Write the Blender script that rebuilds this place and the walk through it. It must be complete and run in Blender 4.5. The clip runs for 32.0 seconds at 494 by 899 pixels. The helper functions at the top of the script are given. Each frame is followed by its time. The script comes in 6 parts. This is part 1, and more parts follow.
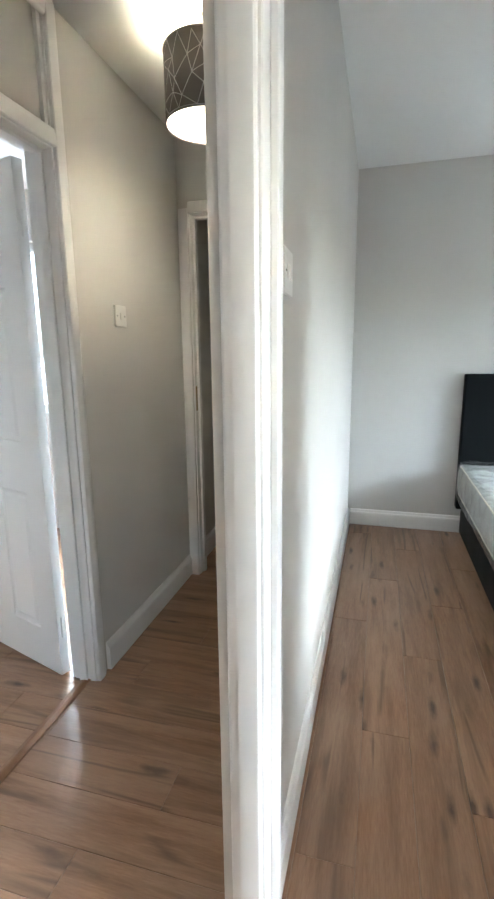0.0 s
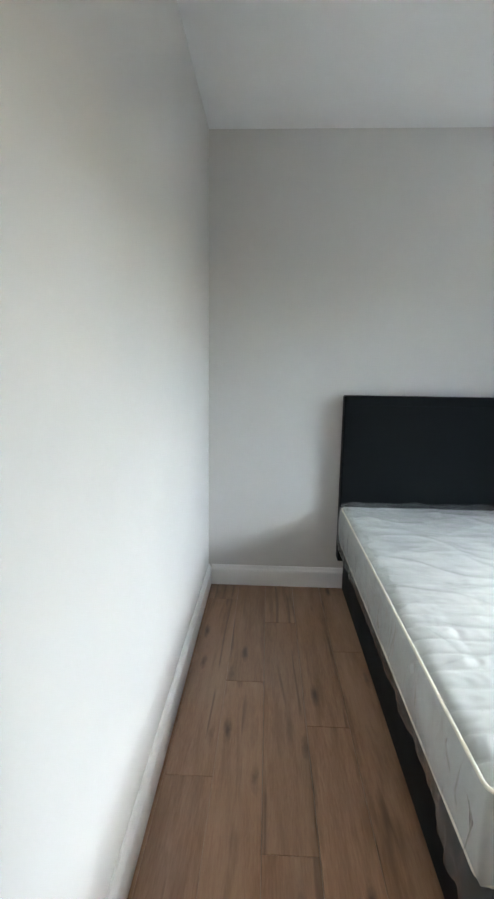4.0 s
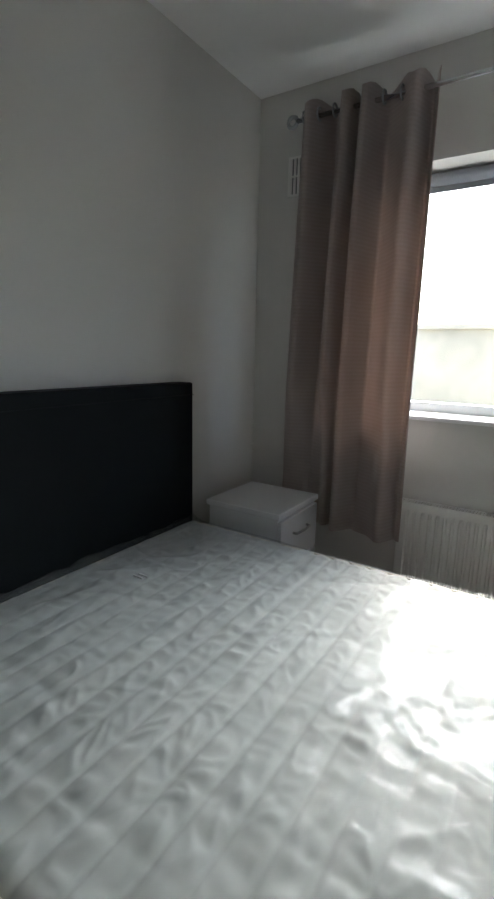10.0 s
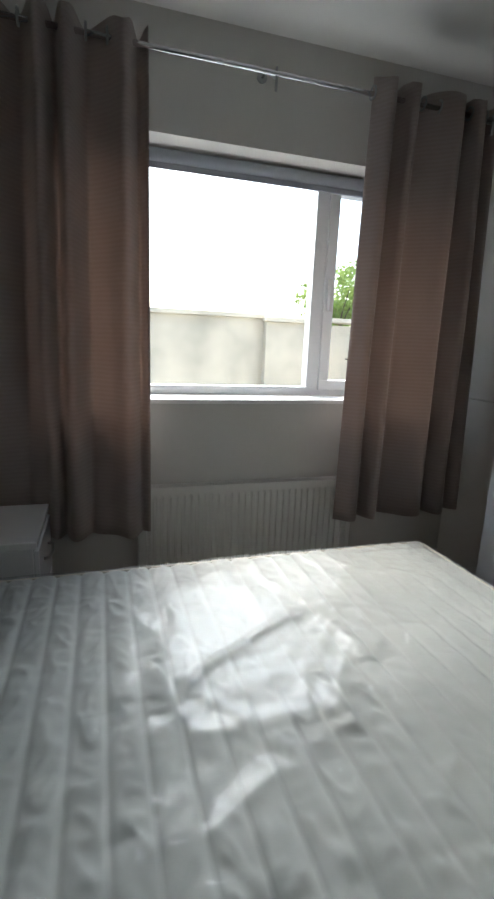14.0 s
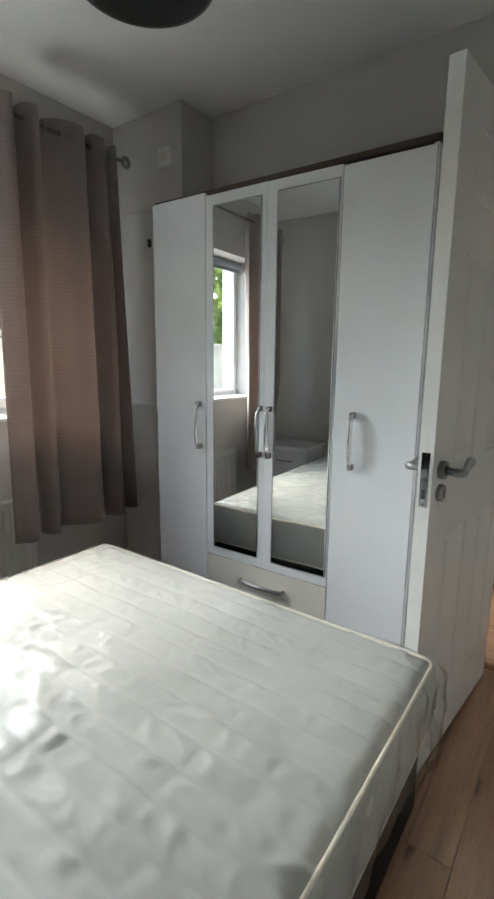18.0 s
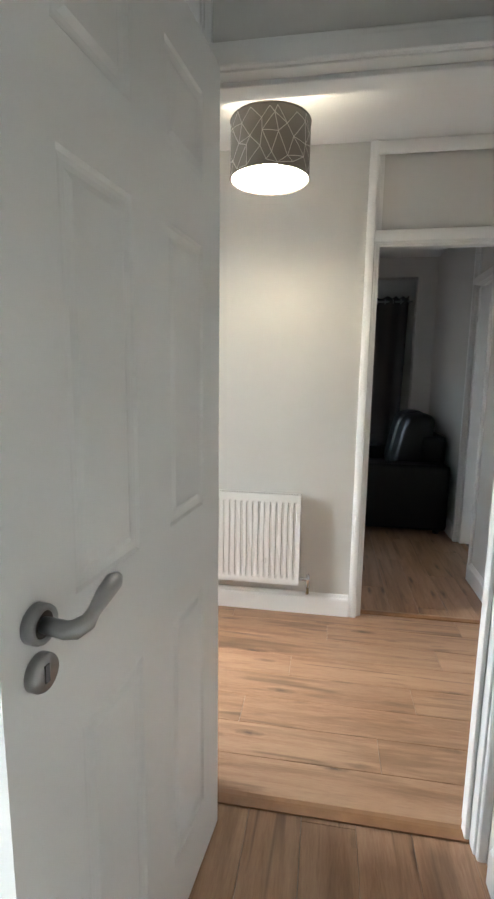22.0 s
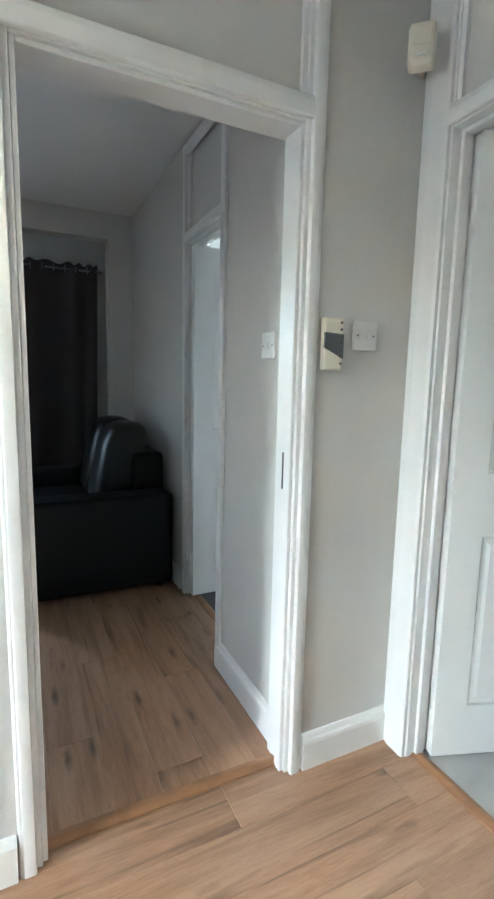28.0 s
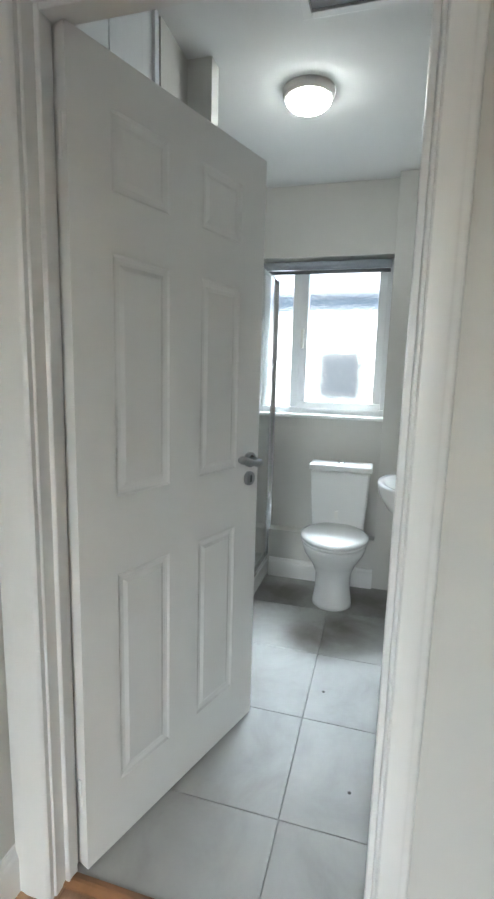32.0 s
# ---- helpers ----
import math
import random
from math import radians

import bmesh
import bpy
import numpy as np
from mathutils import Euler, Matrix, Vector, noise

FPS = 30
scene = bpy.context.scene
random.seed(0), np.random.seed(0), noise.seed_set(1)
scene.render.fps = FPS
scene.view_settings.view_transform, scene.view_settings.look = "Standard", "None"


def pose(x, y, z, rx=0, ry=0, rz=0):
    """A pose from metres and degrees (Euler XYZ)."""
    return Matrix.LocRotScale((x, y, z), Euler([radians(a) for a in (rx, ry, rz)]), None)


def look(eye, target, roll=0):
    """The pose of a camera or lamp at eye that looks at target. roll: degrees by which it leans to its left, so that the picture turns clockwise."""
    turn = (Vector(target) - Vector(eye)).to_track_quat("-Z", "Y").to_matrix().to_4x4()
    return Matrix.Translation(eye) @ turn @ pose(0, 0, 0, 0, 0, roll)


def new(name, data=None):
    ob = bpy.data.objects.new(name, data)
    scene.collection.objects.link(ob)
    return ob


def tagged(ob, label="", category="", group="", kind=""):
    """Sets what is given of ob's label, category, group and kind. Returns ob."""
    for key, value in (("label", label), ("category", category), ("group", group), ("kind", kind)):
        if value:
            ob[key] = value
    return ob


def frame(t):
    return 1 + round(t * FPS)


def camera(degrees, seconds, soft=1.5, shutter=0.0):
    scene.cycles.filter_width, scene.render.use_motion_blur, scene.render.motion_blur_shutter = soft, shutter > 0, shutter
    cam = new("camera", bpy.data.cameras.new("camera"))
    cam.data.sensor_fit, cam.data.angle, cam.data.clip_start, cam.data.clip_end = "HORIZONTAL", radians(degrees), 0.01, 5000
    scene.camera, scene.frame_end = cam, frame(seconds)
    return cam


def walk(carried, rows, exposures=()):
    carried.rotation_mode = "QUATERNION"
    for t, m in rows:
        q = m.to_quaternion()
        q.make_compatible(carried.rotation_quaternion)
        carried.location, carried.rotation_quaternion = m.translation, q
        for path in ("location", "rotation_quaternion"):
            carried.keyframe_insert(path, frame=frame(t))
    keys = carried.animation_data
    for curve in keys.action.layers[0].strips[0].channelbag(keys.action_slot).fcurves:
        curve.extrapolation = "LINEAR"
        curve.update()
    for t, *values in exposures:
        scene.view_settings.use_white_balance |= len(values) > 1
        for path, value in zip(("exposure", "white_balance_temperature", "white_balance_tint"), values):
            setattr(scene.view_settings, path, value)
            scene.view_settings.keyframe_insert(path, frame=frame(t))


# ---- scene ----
cam = camera(54.9, 32.0, 2.4)
PATH = [
    (0, 0.172, 0.005, 1.323, 15.52, -11.49, -0.63),
    (0.5, 0.212, 0.112, 1.323, 12.10, -11.58, -0.36),
    (1, 0.233, 0.204, 1.319, 7.91, -11.42, -0.55),
    (1.5, 0.239, 0.314, 1.319, 5.46, -11.28, 0.06),
    (2, 0.273, 0.467, 1.324, 5.42, -10.50, -0.28),
    (2.5, 0.291, 0.577, 1.313, 5.99, -10.27, -0.34),
    (4.5, 0.327, 1.062, 1.303, -0.32, -9.59, 0.86),
    (5, 0.340, 1.225, 1.295, -3.67, -9.61, 0.50),
    (5.5, 0.363, 1.321, 1.296, -6.64, -9.57, 0.55),
    (6, 0.377, 1.413, 1.280, -10.18, -9.61, 0.72),
    (6.5, 0.380, 1.556, 1.282, -16.44, -10.08, 0.92),
    (7, 0.367, 1.637, 1.288, -23.74, -10.57, 1.02),
    (7.5, 0.393, 1.702, 1.286, -28.71, -10.89, 1.29),
    (8, 0.438, 1.818, 1.289, -33.51, -11.46, 0.87),
    (8.5, 0.490, 1.925, 1.278, -39.34, -11.15, 0.68),
    (9, 0.510, 1.996, 1.263, -43.30, -10.98, 0.93),
    (9.5, 0.511, 2.106, 1.285, -50.75, -11.29, 1.03),
    (10, 0.484, 2.219, 1.298, -57.21, -11.51, 1.33),
    (10.5, 0.472, 2.308, 1.286, -62.78, -11.44, 1.38),
    (11, 0.506, 2.403, 1.273, -67.11, -11.64, 1.42),
    (11.5, 0.553, 2.523, 1.272, -71.80, -11.82, 1.49),
    (12, 0.579, 2.595, 1.286, -74.51, -12.13, 1.14),
    (12.5, 0.601, 2.737, 1.256, -84.66, -11.27, 1.74),
    (13, 0.606, 2.885, 1.231, -95.41, -10.60, 1.00),
    (13.5, 0.589, 2.886, 1.259, -101.54, -11.72, 1.84),
    (15.5, 0.574, 3.126, 1.309, -124.00, -11.45, 0.84),
    (16, 0.556, 3.112, 1.275, -128.37, -10.71, 0.93),
    (16.5, 0.544, 3.120, 1.276, -133.97, -10.63, 0.61),
    (17, 0.524, 3.109, 1.283, -138.04, -10.51, 0.54),
    (17.5, 0.506, 3.031, 1.292, -140.52, -10.52, 0.30),
    (18, 0.487, 2.919, 1.301, -144.14, -10.32, 0.60),
    (18.5, 0.465, 2.827, 1.300, -146.10, -10.18, 0.61),
    (19, 0.445, 2.760, 1.300, -147.81, -9.85, 0.86),
    (19.5, 0.483, 2.637, 1.308, -154.13, -9.71, 1.64),
    (20, 0.548, 2.512, 1.307, -161.03, -9.27, 2.02),
    (20.5, 0.568, 2.435, 1.306, -166.85, -9.02, 1.93),
    (21, 0.552, 2.307, 1.304, -169.62, -8.75, 0.97),
    (21.5, 0.500, 2.154, 1.318, -170.27, -8.71, 0.79),
    (22, 0.462, 2.048, 1.322, -170.76, -8.96, 0.74),
    (22.5, 0.474, 1.936, 1.299, -173.91, -8.17, 1.18),
    (23, 0.519, 1.810, 1.281, -178.67, -7.42, 1.71),
    (23.5, 0.500, 1.708, 1.279, -180.46, -7.39, 1.62),
    (24, 0.448, 1.563, 1.287, -180.54, -7.63, 1.37),
    (24.5, 0.406, 1.452, 1.276, -181.00, -7.55, 1.53),
    (26.5, 0.381, 0.989, 1.271, -193.90, -8.44, 1.83),
    (27, 0.342, 0.863, 1.264, -197.47, -8.24, 1.34),
    (27.5, 0.295, 0.763, 1.272, -201.11, -8.22, 1.02),
    (28, 0.252, 0.701, 1.261, -205.93, -7.99, 1.25),
    (28.5, 0.228, 0.619, 1.262, -212.35, -7.94, 1.59),
    (29, 0.234, 0.512, 1.267, -221.51, -7.93, 2.02),
    (29.5, 0.227, 0.451, 1.273, -229.70, -8.01, 2.07),
    (30, 0.196, 0.418, 1.261, -234.19, -8.13, 2.19),
    (30.5, 0.101, 0.369, 1.258, -238.46, -8.42, 1.66),
    (31, 0.017, 0.351, 1.271, -243.05, -8.60, 1.88),
    (31.5, -0.023, 0.350, 1.286, -248.51, -8.81, 1.97),
    (32, -0.058, 0.322, 1.302, -254.50, -8.92, 1.57),
]
EXPOSURES = [(0.0, 3.2, 5700, 4), (2.0, 3.0, 5600, 4), (5.0, 2.85, 5900, 6), (7.0, 2.9, 6000, 6), (9.0, 1.95, 6000, 5), (12.0, 1.35, 6000, 5), (16.0, 1.1, 6050, 5),
             (18.0, 1.75, 6200, 5), (20.0, 2.15, 6300, 5), (21.0, 2.45, 5900, 3), (22.0, 2.65, 6000, 5), (23.0, 2.6, 5800, 5), (24.0, 2.6, 5500, 4), (27.0, 3.05, 5500, 1), (28.0, 3.15, 5500, -1), (29.0, 3.0, 5600, 1), (30.0, 2.65, 5800, 2), (32.0, 2.35, 5900, 3)]
walk(cam, [(t, look((x, y, z), (x - math.sin(radians(a)) * math.cos(radians(p)), y + math.cos(radians(a)) * math.cos(radians(p)), z + math.sin(radians(p))), r)) for t, x, y, z, a, p, r in PATH], EXPOSURES)

# ---- world and large lights ----
world = bpy.data.worlds.new("overcast_sky")
scene.world = world
world.use_nodes = True
wn = world.node_tree
sky = wn.nodes.new("ShaderNodeTexSky")
sky.sky_type, sky.sun_disc = "NISHITA", False
sky.sun_elevation, sky.sun_rotation = radians(48), radians(80)
sky.air_density, sky.dust_density, sky.ozone_density = 1.0, 4.0, 1.0
wn.links.new(sky.outputs[0], wn.nodes["Background"].inputs[0])
wn.nodes["Background"].inputs[1].default_value = 0.34
sun_data = bpy.data.lights.new("sun", "SUN")
sun_data.energy, sun_data.angle, sun_data.color = 1.1, radians(14), (1.0, 0.96, 0.9)
sun = new("sun", sun_data)
sun.matrix_world = look((0, 0, 20), (6.0, 9.5, 0))


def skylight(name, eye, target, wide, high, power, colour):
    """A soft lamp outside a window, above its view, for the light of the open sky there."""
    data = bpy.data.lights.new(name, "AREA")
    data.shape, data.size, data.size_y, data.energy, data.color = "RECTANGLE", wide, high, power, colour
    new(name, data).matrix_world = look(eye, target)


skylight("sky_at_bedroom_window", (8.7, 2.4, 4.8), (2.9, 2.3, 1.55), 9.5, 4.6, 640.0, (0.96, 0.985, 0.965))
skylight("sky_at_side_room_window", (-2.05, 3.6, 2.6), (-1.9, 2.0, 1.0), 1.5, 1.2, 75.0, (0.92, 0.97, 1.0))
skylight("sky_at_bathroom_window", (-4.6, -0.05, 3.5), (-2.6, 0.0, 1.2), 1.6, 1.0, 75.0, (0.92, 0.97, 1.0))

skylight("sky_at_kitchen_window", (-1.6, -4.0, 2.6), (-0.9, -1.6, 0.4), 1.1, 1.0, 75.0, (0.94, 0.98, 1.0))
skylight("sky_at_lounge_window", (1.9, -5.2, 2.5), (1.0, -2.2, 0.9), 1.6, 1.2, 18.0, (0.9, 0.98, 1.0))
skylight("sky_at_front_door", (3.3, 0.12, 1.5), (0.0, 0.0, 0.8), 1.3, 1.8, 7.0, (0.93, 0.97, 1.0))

# ---- materials ----
def material(name):
    m = bpy.data.materials.new(name)
    m.use_nodes = True
    t = m.node_tree
    return m, t, t.nodes["Principled BSDF"]


def texco(t, scale=(1, 1, 1), space="Object"):
    co = t.nodes.new("ShaderNodeTexCoord")
    mp = t.nodes.new("ShaderNodeMapping")
    mp.inputs["Scale"].default_value = scale
    t.links.new(co.outputs[space], mp.inputs[0])
    return mp.outputs[0]


def noise_of(t, vec, scale, detail=4.0, rough=0.55, distortion=0.0):
    n = t.nodes.new("ShaderNodeTexNoise")
    n.inputs["Scale"].default_value, n.inputs["Detail"].default_value = scale, detail
    n.inputs["Roughness"].default_value, n.inputs["Distortion"].default_value = rough, distortion
    t.links.new(vec, n.inputs["Vector"])
    return n.outputs["Fac"]


def ramp_of(t, fac, stops):
    r = t.nodes.new("ShaderNodeValToRGB")
    while len(r.color_ramp.elements) < len(stops):
        r.color_ramp.elements.new(0.5)
    for e, (p, c) in zip(r.color_ramp.elements, stops):
        e.position, e.color = p, (*c, 1)
    t.links.new(fac, r.inputs[0])
    return r.outputs[0]


def mixed(t, fac, a, b, how="MIX"):
    m = t.nodes.new("ShaderNodeMix")
    m.data_type, m.blend_type = "RGBA", how
    for socket, value in ((m.inputs[0], fac), (m.inputs[6], a), (m.inputs[7], b)):
        if isinstance(value, (int, float)):
            socket.default_value = value
        elif isinstance(value, tuple):
            socket.default_value = (*value, 1)
        else:
            t.links.new(value, socket)
    return m.outputs[2]


def bumped(t, bsdf, height, strength=0.2, distance=0.002, normal="Normal"):
    b = t.nodes.new("ShaderNodeBump")
    b.inputs["Strength"].default_value, b.inputs["Distance"].default_value = strength, distance
    t.links.new(height, b.inputs["Height"])
    t.links.new(b.outputs[0], bsdf.inputs[normal])
    return b


def painted(name, colour, rough=0.6, spread=0.04, grain=240.0, relief=0.15, stain=1.3):
    """Paint with a faint roller grain, slow drift of tone and scuffed gloss."""
    m, t, b = material(name)
    v = texco(t)
    drift = noise_of(t, v, stain, 5)
    low = tuple(max(0.0, c * (1 - spread)) for c in colour)
    high = tuple(min(1.0, c * (1 + spread)) for c in colour)
    t.links.new(ramp_of(t, drift, [(0.3, low), (0.7, high)]), b.inputs["Base Color"])
    if relief:
        bumped(t, b, noise_of(t, v, grain, 2), relief, 0.001)
    rr = t.nodes.new("ShaderNodeMapRange")
    rr.inputs[3].default_value, rr.inputs[4].default_value = rough - 0.06, rough + 0.06
    t.links.new(noise_of(t, v, 9.0, 3), rr.inputs[0])
    t.links.new(rr.outputs[0], b.inputs["Roughness"])
    return m


def laminate(name, along):
    """Oak laminate: long grain, dark knots and cracks, tone by plank."""
    m, t, b = material(name)
    info = t.nodes.new("ShaderNodeObjectInfo")
    co = t.nodes.new("ShaderNodeTexCoord")
    shift = t.nodes.new("ShaderNodeVectorMath")
    shift.operation = "MULTIPLY_ADD"
    comb = t.nodes.new("ShaderNodeCombineXYZ")
    for k in range(3):
        t.links.new(info.outputs["Random"], comb.inputs[k])
    shift.inputs[1].default_value = (37.0, 53.0, 11.0)
    t.links.new(comb.outputs[0], shift.inputs[0])
    t.links.new(co.outputs["Object"], shift.inputs[2])
    mp = t.nodes.new("ShaderNodeMapping")
    mp.inputs["Scale"].default_value = (1.0, 9.0, 1.0) if along == "x" else (9.0, 1.0, 1.0)
    t.links.new(shift.outputs[0], mp.inputs[0])
    v = mp.outputs[0]
    grain = noise_of(t, v, 4.0, 8, 0.6, 0.5)
    fine = noise_of(t, v, 22.0, 5, 0.65, 0.3)
    base = ramp_of(t, grain, [(0.28, (0.235, 0.122, 0.066)), (0.45, (0.305, 0.17, 0.098)), (0.6, (0.355, 0.208, 0.126)), (0.8, (0.4, 0.25, 0.158))])
    base = mixed(t, 0.35, base, ramp_of(t, fine, [(0.32, (0.2, 0.105, 0.057)), (0.68, (0.41, 0.26, 0.165))]))

    def stretched(along_scale, across_scale):
        k = t.nodes.new("ShaderNodeMapping")
        k.inputs["Scale"].default_value = (along_scale, across_scale, 1.0) if along == "x" else (across_scale, along_scale, 1.0)
        t.links.new(shift.outputs[0], k.inputs[0])
        return k.outputs[0]

    # dark knots, each drawn out along the grain
    vor = t.nodes.new("ShaderNodeTexVoronoi")
    vor.inputs["Scale"].default_value = 1.0
    t.links.new(stretched(2.9, 12.0), vor.inputs["Vector"])
    ragged = t.nodes.new("ShaderNodeMath")
    ragged.operation = "MULTIPLY_ADD"
    ragged.inputs[1].default_value = 0.16
    t.links.new(noise_of(t, stretched(30.0, 60.0), 1.0, 4), ragged.inputs[0])
    t.links.new(vor.outputs["Distance"], ragged.inputs[2])
    knots = ramp_of(t, ragged.outputs[0], [(0.13, (0.85, 0.85, 0.85)), (0.19, (0.5, 0.5, 0.5)), (0.3, (0, 0, 0))])
    # thin winding cracks and broad brown shadows along the grain
    crack = t.nodes.new("ShaderNodeMath")
    crack.operation = "SUBTRACT"
    crack.inputs[1].default_value = 0.5
    t.links.new(noise_of(t, stretched(0.45, 8.0), 1.0, 2, 0.45, 0.1), crack.inputs[0])
    size = t.nodes.new("ShaderNodeMath")
    size.operation = "ABSOLUTE"
    t.links.new(crack.outputs[0], size.inputs[0])
    lines = ramp_of(t, size.outputs[0], [(0.0, (0.6, 0.6, 0.6)), (0.009, (0.42, 0.42, 0.42)), (0.026, (0, 0, 0))])
    where = ramp_of(t, noise_of(t, stretched(2.2, 5.0), 1.0, 2), [(0.47, (0, 0, 0)), (0.57, (1, 1, 1))])
    lines = mixed(t, 1.0, lines, where, "MULTIPLY")
    streak = ramp_of(t, noise_of(t, stretched(1.5, 17.0), 1.0, 5, 0.6, 0.4), [(0.49, (0, 0, 0)), (0.66, (0.62, 0.62, 0.62))])
    band = ramp_of(t, noise_of(t, stretched(0.9, 11.0), 1.0, 3, 0.5, 0.6), [(0.42, (0, 0, 0)), (0.66, (0.32, 0.32, 0.32))])
    base = mixed(t, band, base, (0.5, 0.34, 0.22))
    base = mixed(t, streak, base, (0.17, 0.094, 0.052))
    base = mixed(t, lines, base, (0.075, 0.043, 0.026))
    base = mixed(t, knots, base, (0.055, 0.032, 0.02))
    tone = t.nodes.new("ShaderNodeMapRange")
    tone.inputs[3].default_value, tone.inputs[4].default_value = 0.88, 1.05
    t.links.new(info.outputs["Random"], tone.inputs[0])
    base = mixed(t, 1.0, base, tone.outputs[0], "MULTIPLY")
    t.links.new(base, b.inputs["Base Color"])
    b.inputs["Roughness"].default_value = 0.31
    b.inputs["Specular IOR Level"].default_value = 0.5
    bumped(t, b, fine, 0.12, 0.001)
    return m


def metal(name, colour, rough):
    m, t, b = material(name)
    b.inputs["Base Color"].default_value = (*colour, 1)
    b.inputs["Metallic"].default_value = 1.0
    rr = t.nodes.new("ShaderNodeMapRange")
    rr.inputs[3].default_value, rr.inputs[4].default_value = rough * 0.7, rough * 1.3
    t.links.new(noise_of(t, texco(t), 60.0, 3), rr.inputs[0])
    t.links.new(rr.outputs[0], b.inputs["Roughness"])
    return m


def plastic(name, colour, rough=0.35):
    return painted(name, colour, rough, 0.03, 120.0, 0.04, 6.0)


def glow(name, colour, strength):
    m, t, b = material(name)
    b.inputs["Base Color"].default_value = (0.9, 0.9, 0.88, 1)
    b.inputs["Emission Color"].default_value = (*colour, 1)
    b.inputs["Emission Strength"].default_value = strength
    return m


def film(name, haze=0.0, rough=0.08, wrinkle=0.0, scale=9.0, ior=1.45, veil=0.0):
    """A clear sheet: lets light through, with the gloss of its angle."""
    m, t, b = material(name)
    out = t.nodes["Material Output"]
    t.nodes.remove(b)
    clear, gloss = t.nodes.new("ShaderNodeBsdfTransparent"), t.nodes.new("ShaderNodeBsdfGlossy")
    clear.inputs[0].default_value = (0.97, 0.98, 0.98, 1)
    gloss.inputs["Roughness"].default_value = rough
    # Schlick's curve, alike for both faces of the sheet
    fres, mixer = t.nodes.new("ShaderNodeLayerWeight"), t.nodes.new("ShaderNodeMixShader")
    steep, share = t.nodes.new("ShaderNodeMath"), t.nodes.new("ShaderNodeMath")
    steep.operation, share.operation = "POWER", "MULTIPLY_ADD"
    steep.inputs[1].default_value = 5.0
    least = ((ior - 1) / (ior + 1)) ** 2
    share.inputs[1].default_value, share.inputs[2].default_value = 0.8 * (1 - least), least
    fres.inputs["Blend"].default_value = 0.5
    t.links.new(fres.outputs["Facing"], steep.inputs[0])
    t.links.new(steep.outputs[0], share.inputs[0])
    if wrinkle:
        v = texco(t)
        bp = t.nodes.new("ShaderNodeBump")
        bp.inputs["Strength"].default_value, bp.inputs["Distance"].default_value = wrinkle, 0.006
        creases = ramp_of(t, noise_of(t, v, scale, 2, 0.5, 0.8), [(0.4, (0, 0, 0)), (0.49, (1, 1, 1)), (0.6, (0.15, 0.15, 0.15))])
        t.links.new(mixed(t, 0.5, creases, noise_of(t, v, scale * 0.45, 3, 0.5, 1.2)), bp.inputs["Height"])
        t.links.new(bp.outputs[0], gloss.inputs["Normal"])
        t.links.new(bp.outputs[0], fres.inputs["Normal"])
    t.links.new(share.outputs[0], mixer.inputs[0])
    if haze:
        milky, blend = t.nodes.new("ShaderNodeBsdfDiffuse"), t.nodes.new("ShaderNodeMixShader")
        milky.inputs[0].default_value = (0.85, 0.86, 0.86, 1)
        blend.inputs[0].default_value = haze
        t.links.new(clear.outputs[0], blend.inputs[1])
        t.links.new(milky.outputs[0], blend.inputs[2])
        clear = blend
    if veil:
        # the broad soft gloss of scuffed polythene, stronger at a flat angle
        soft, amount, layer = t.nodes.new("ShaderNodeBsdfGlossy"), t.nodes.new("ShaderNodeMath"), t.nodes.new("ShaderNodeMixShader")
        soft.inputs["Roughness"].default_value = 0.5
        amount.operation = "MULTIPLY"
        amount.inputs[1].default_value = veil
        t.links.new(fres.outputs["Facing"], amount.inputs[0])
        t.links.new(amount.outputs[0], layer.inputs[0])
        t.links.new(clear.outputs[0], layer.inputs[1])
        t.links.new(soft.outputs[0], layer.inputs[2])
        clear = layer
    t.links.new(clear.outputs[0], mixer.inputs[1])
    t.links.new(gloss.outputs[0], mixer.inputs[2])
    t.links.new(mixer.outputs[0], out.inputs["Surface"])
    return m


def fabric(name, colour, stripe=0.0, axis=2, sheen=0.3):
    m, t, b = material(name)
    v = texco(t)
    weave = noise_of(t, v, 420.0, 2)
    patch = noise_of(t, v, 3.0, 4)
    base = ramp_of(t, patch, [(0.3, tuple(c * 0.88 for c in colour)), (0.7, tuple(min(1, c * 1.1) for c in colour))])
    if stripe:
        w = t.nodes.new("ShaderNodeTexWave")
        w.wave_type, w.bands_direction = "BANDS", "XYZ"[axis]
        w.inputs["Scale"].default_value, w.inputs["Distortion"].default_value = 18.0, 1.2
        w.inputs["Detail"].default_value, w.inputs["Detail Scale"].default_value = 2.0, 1.2
        t.links.new(v, w.inputs["Vector"])
        base = mixed(t, stripe, base, mixed(t, w.outputs["Fac"], tuple(c * 0.7 for c in colour), tuple(min(1, c * 1.35) for c in colour)))
    t.links.new(base, b.inputs["Base Color"])
    b.inputs["Roughness"].default_value = 0.85
    b.inputs["Sheen Weight"].default_value = sheen
    bumped(t, b, weave, 0.4, 0.001)
    return m


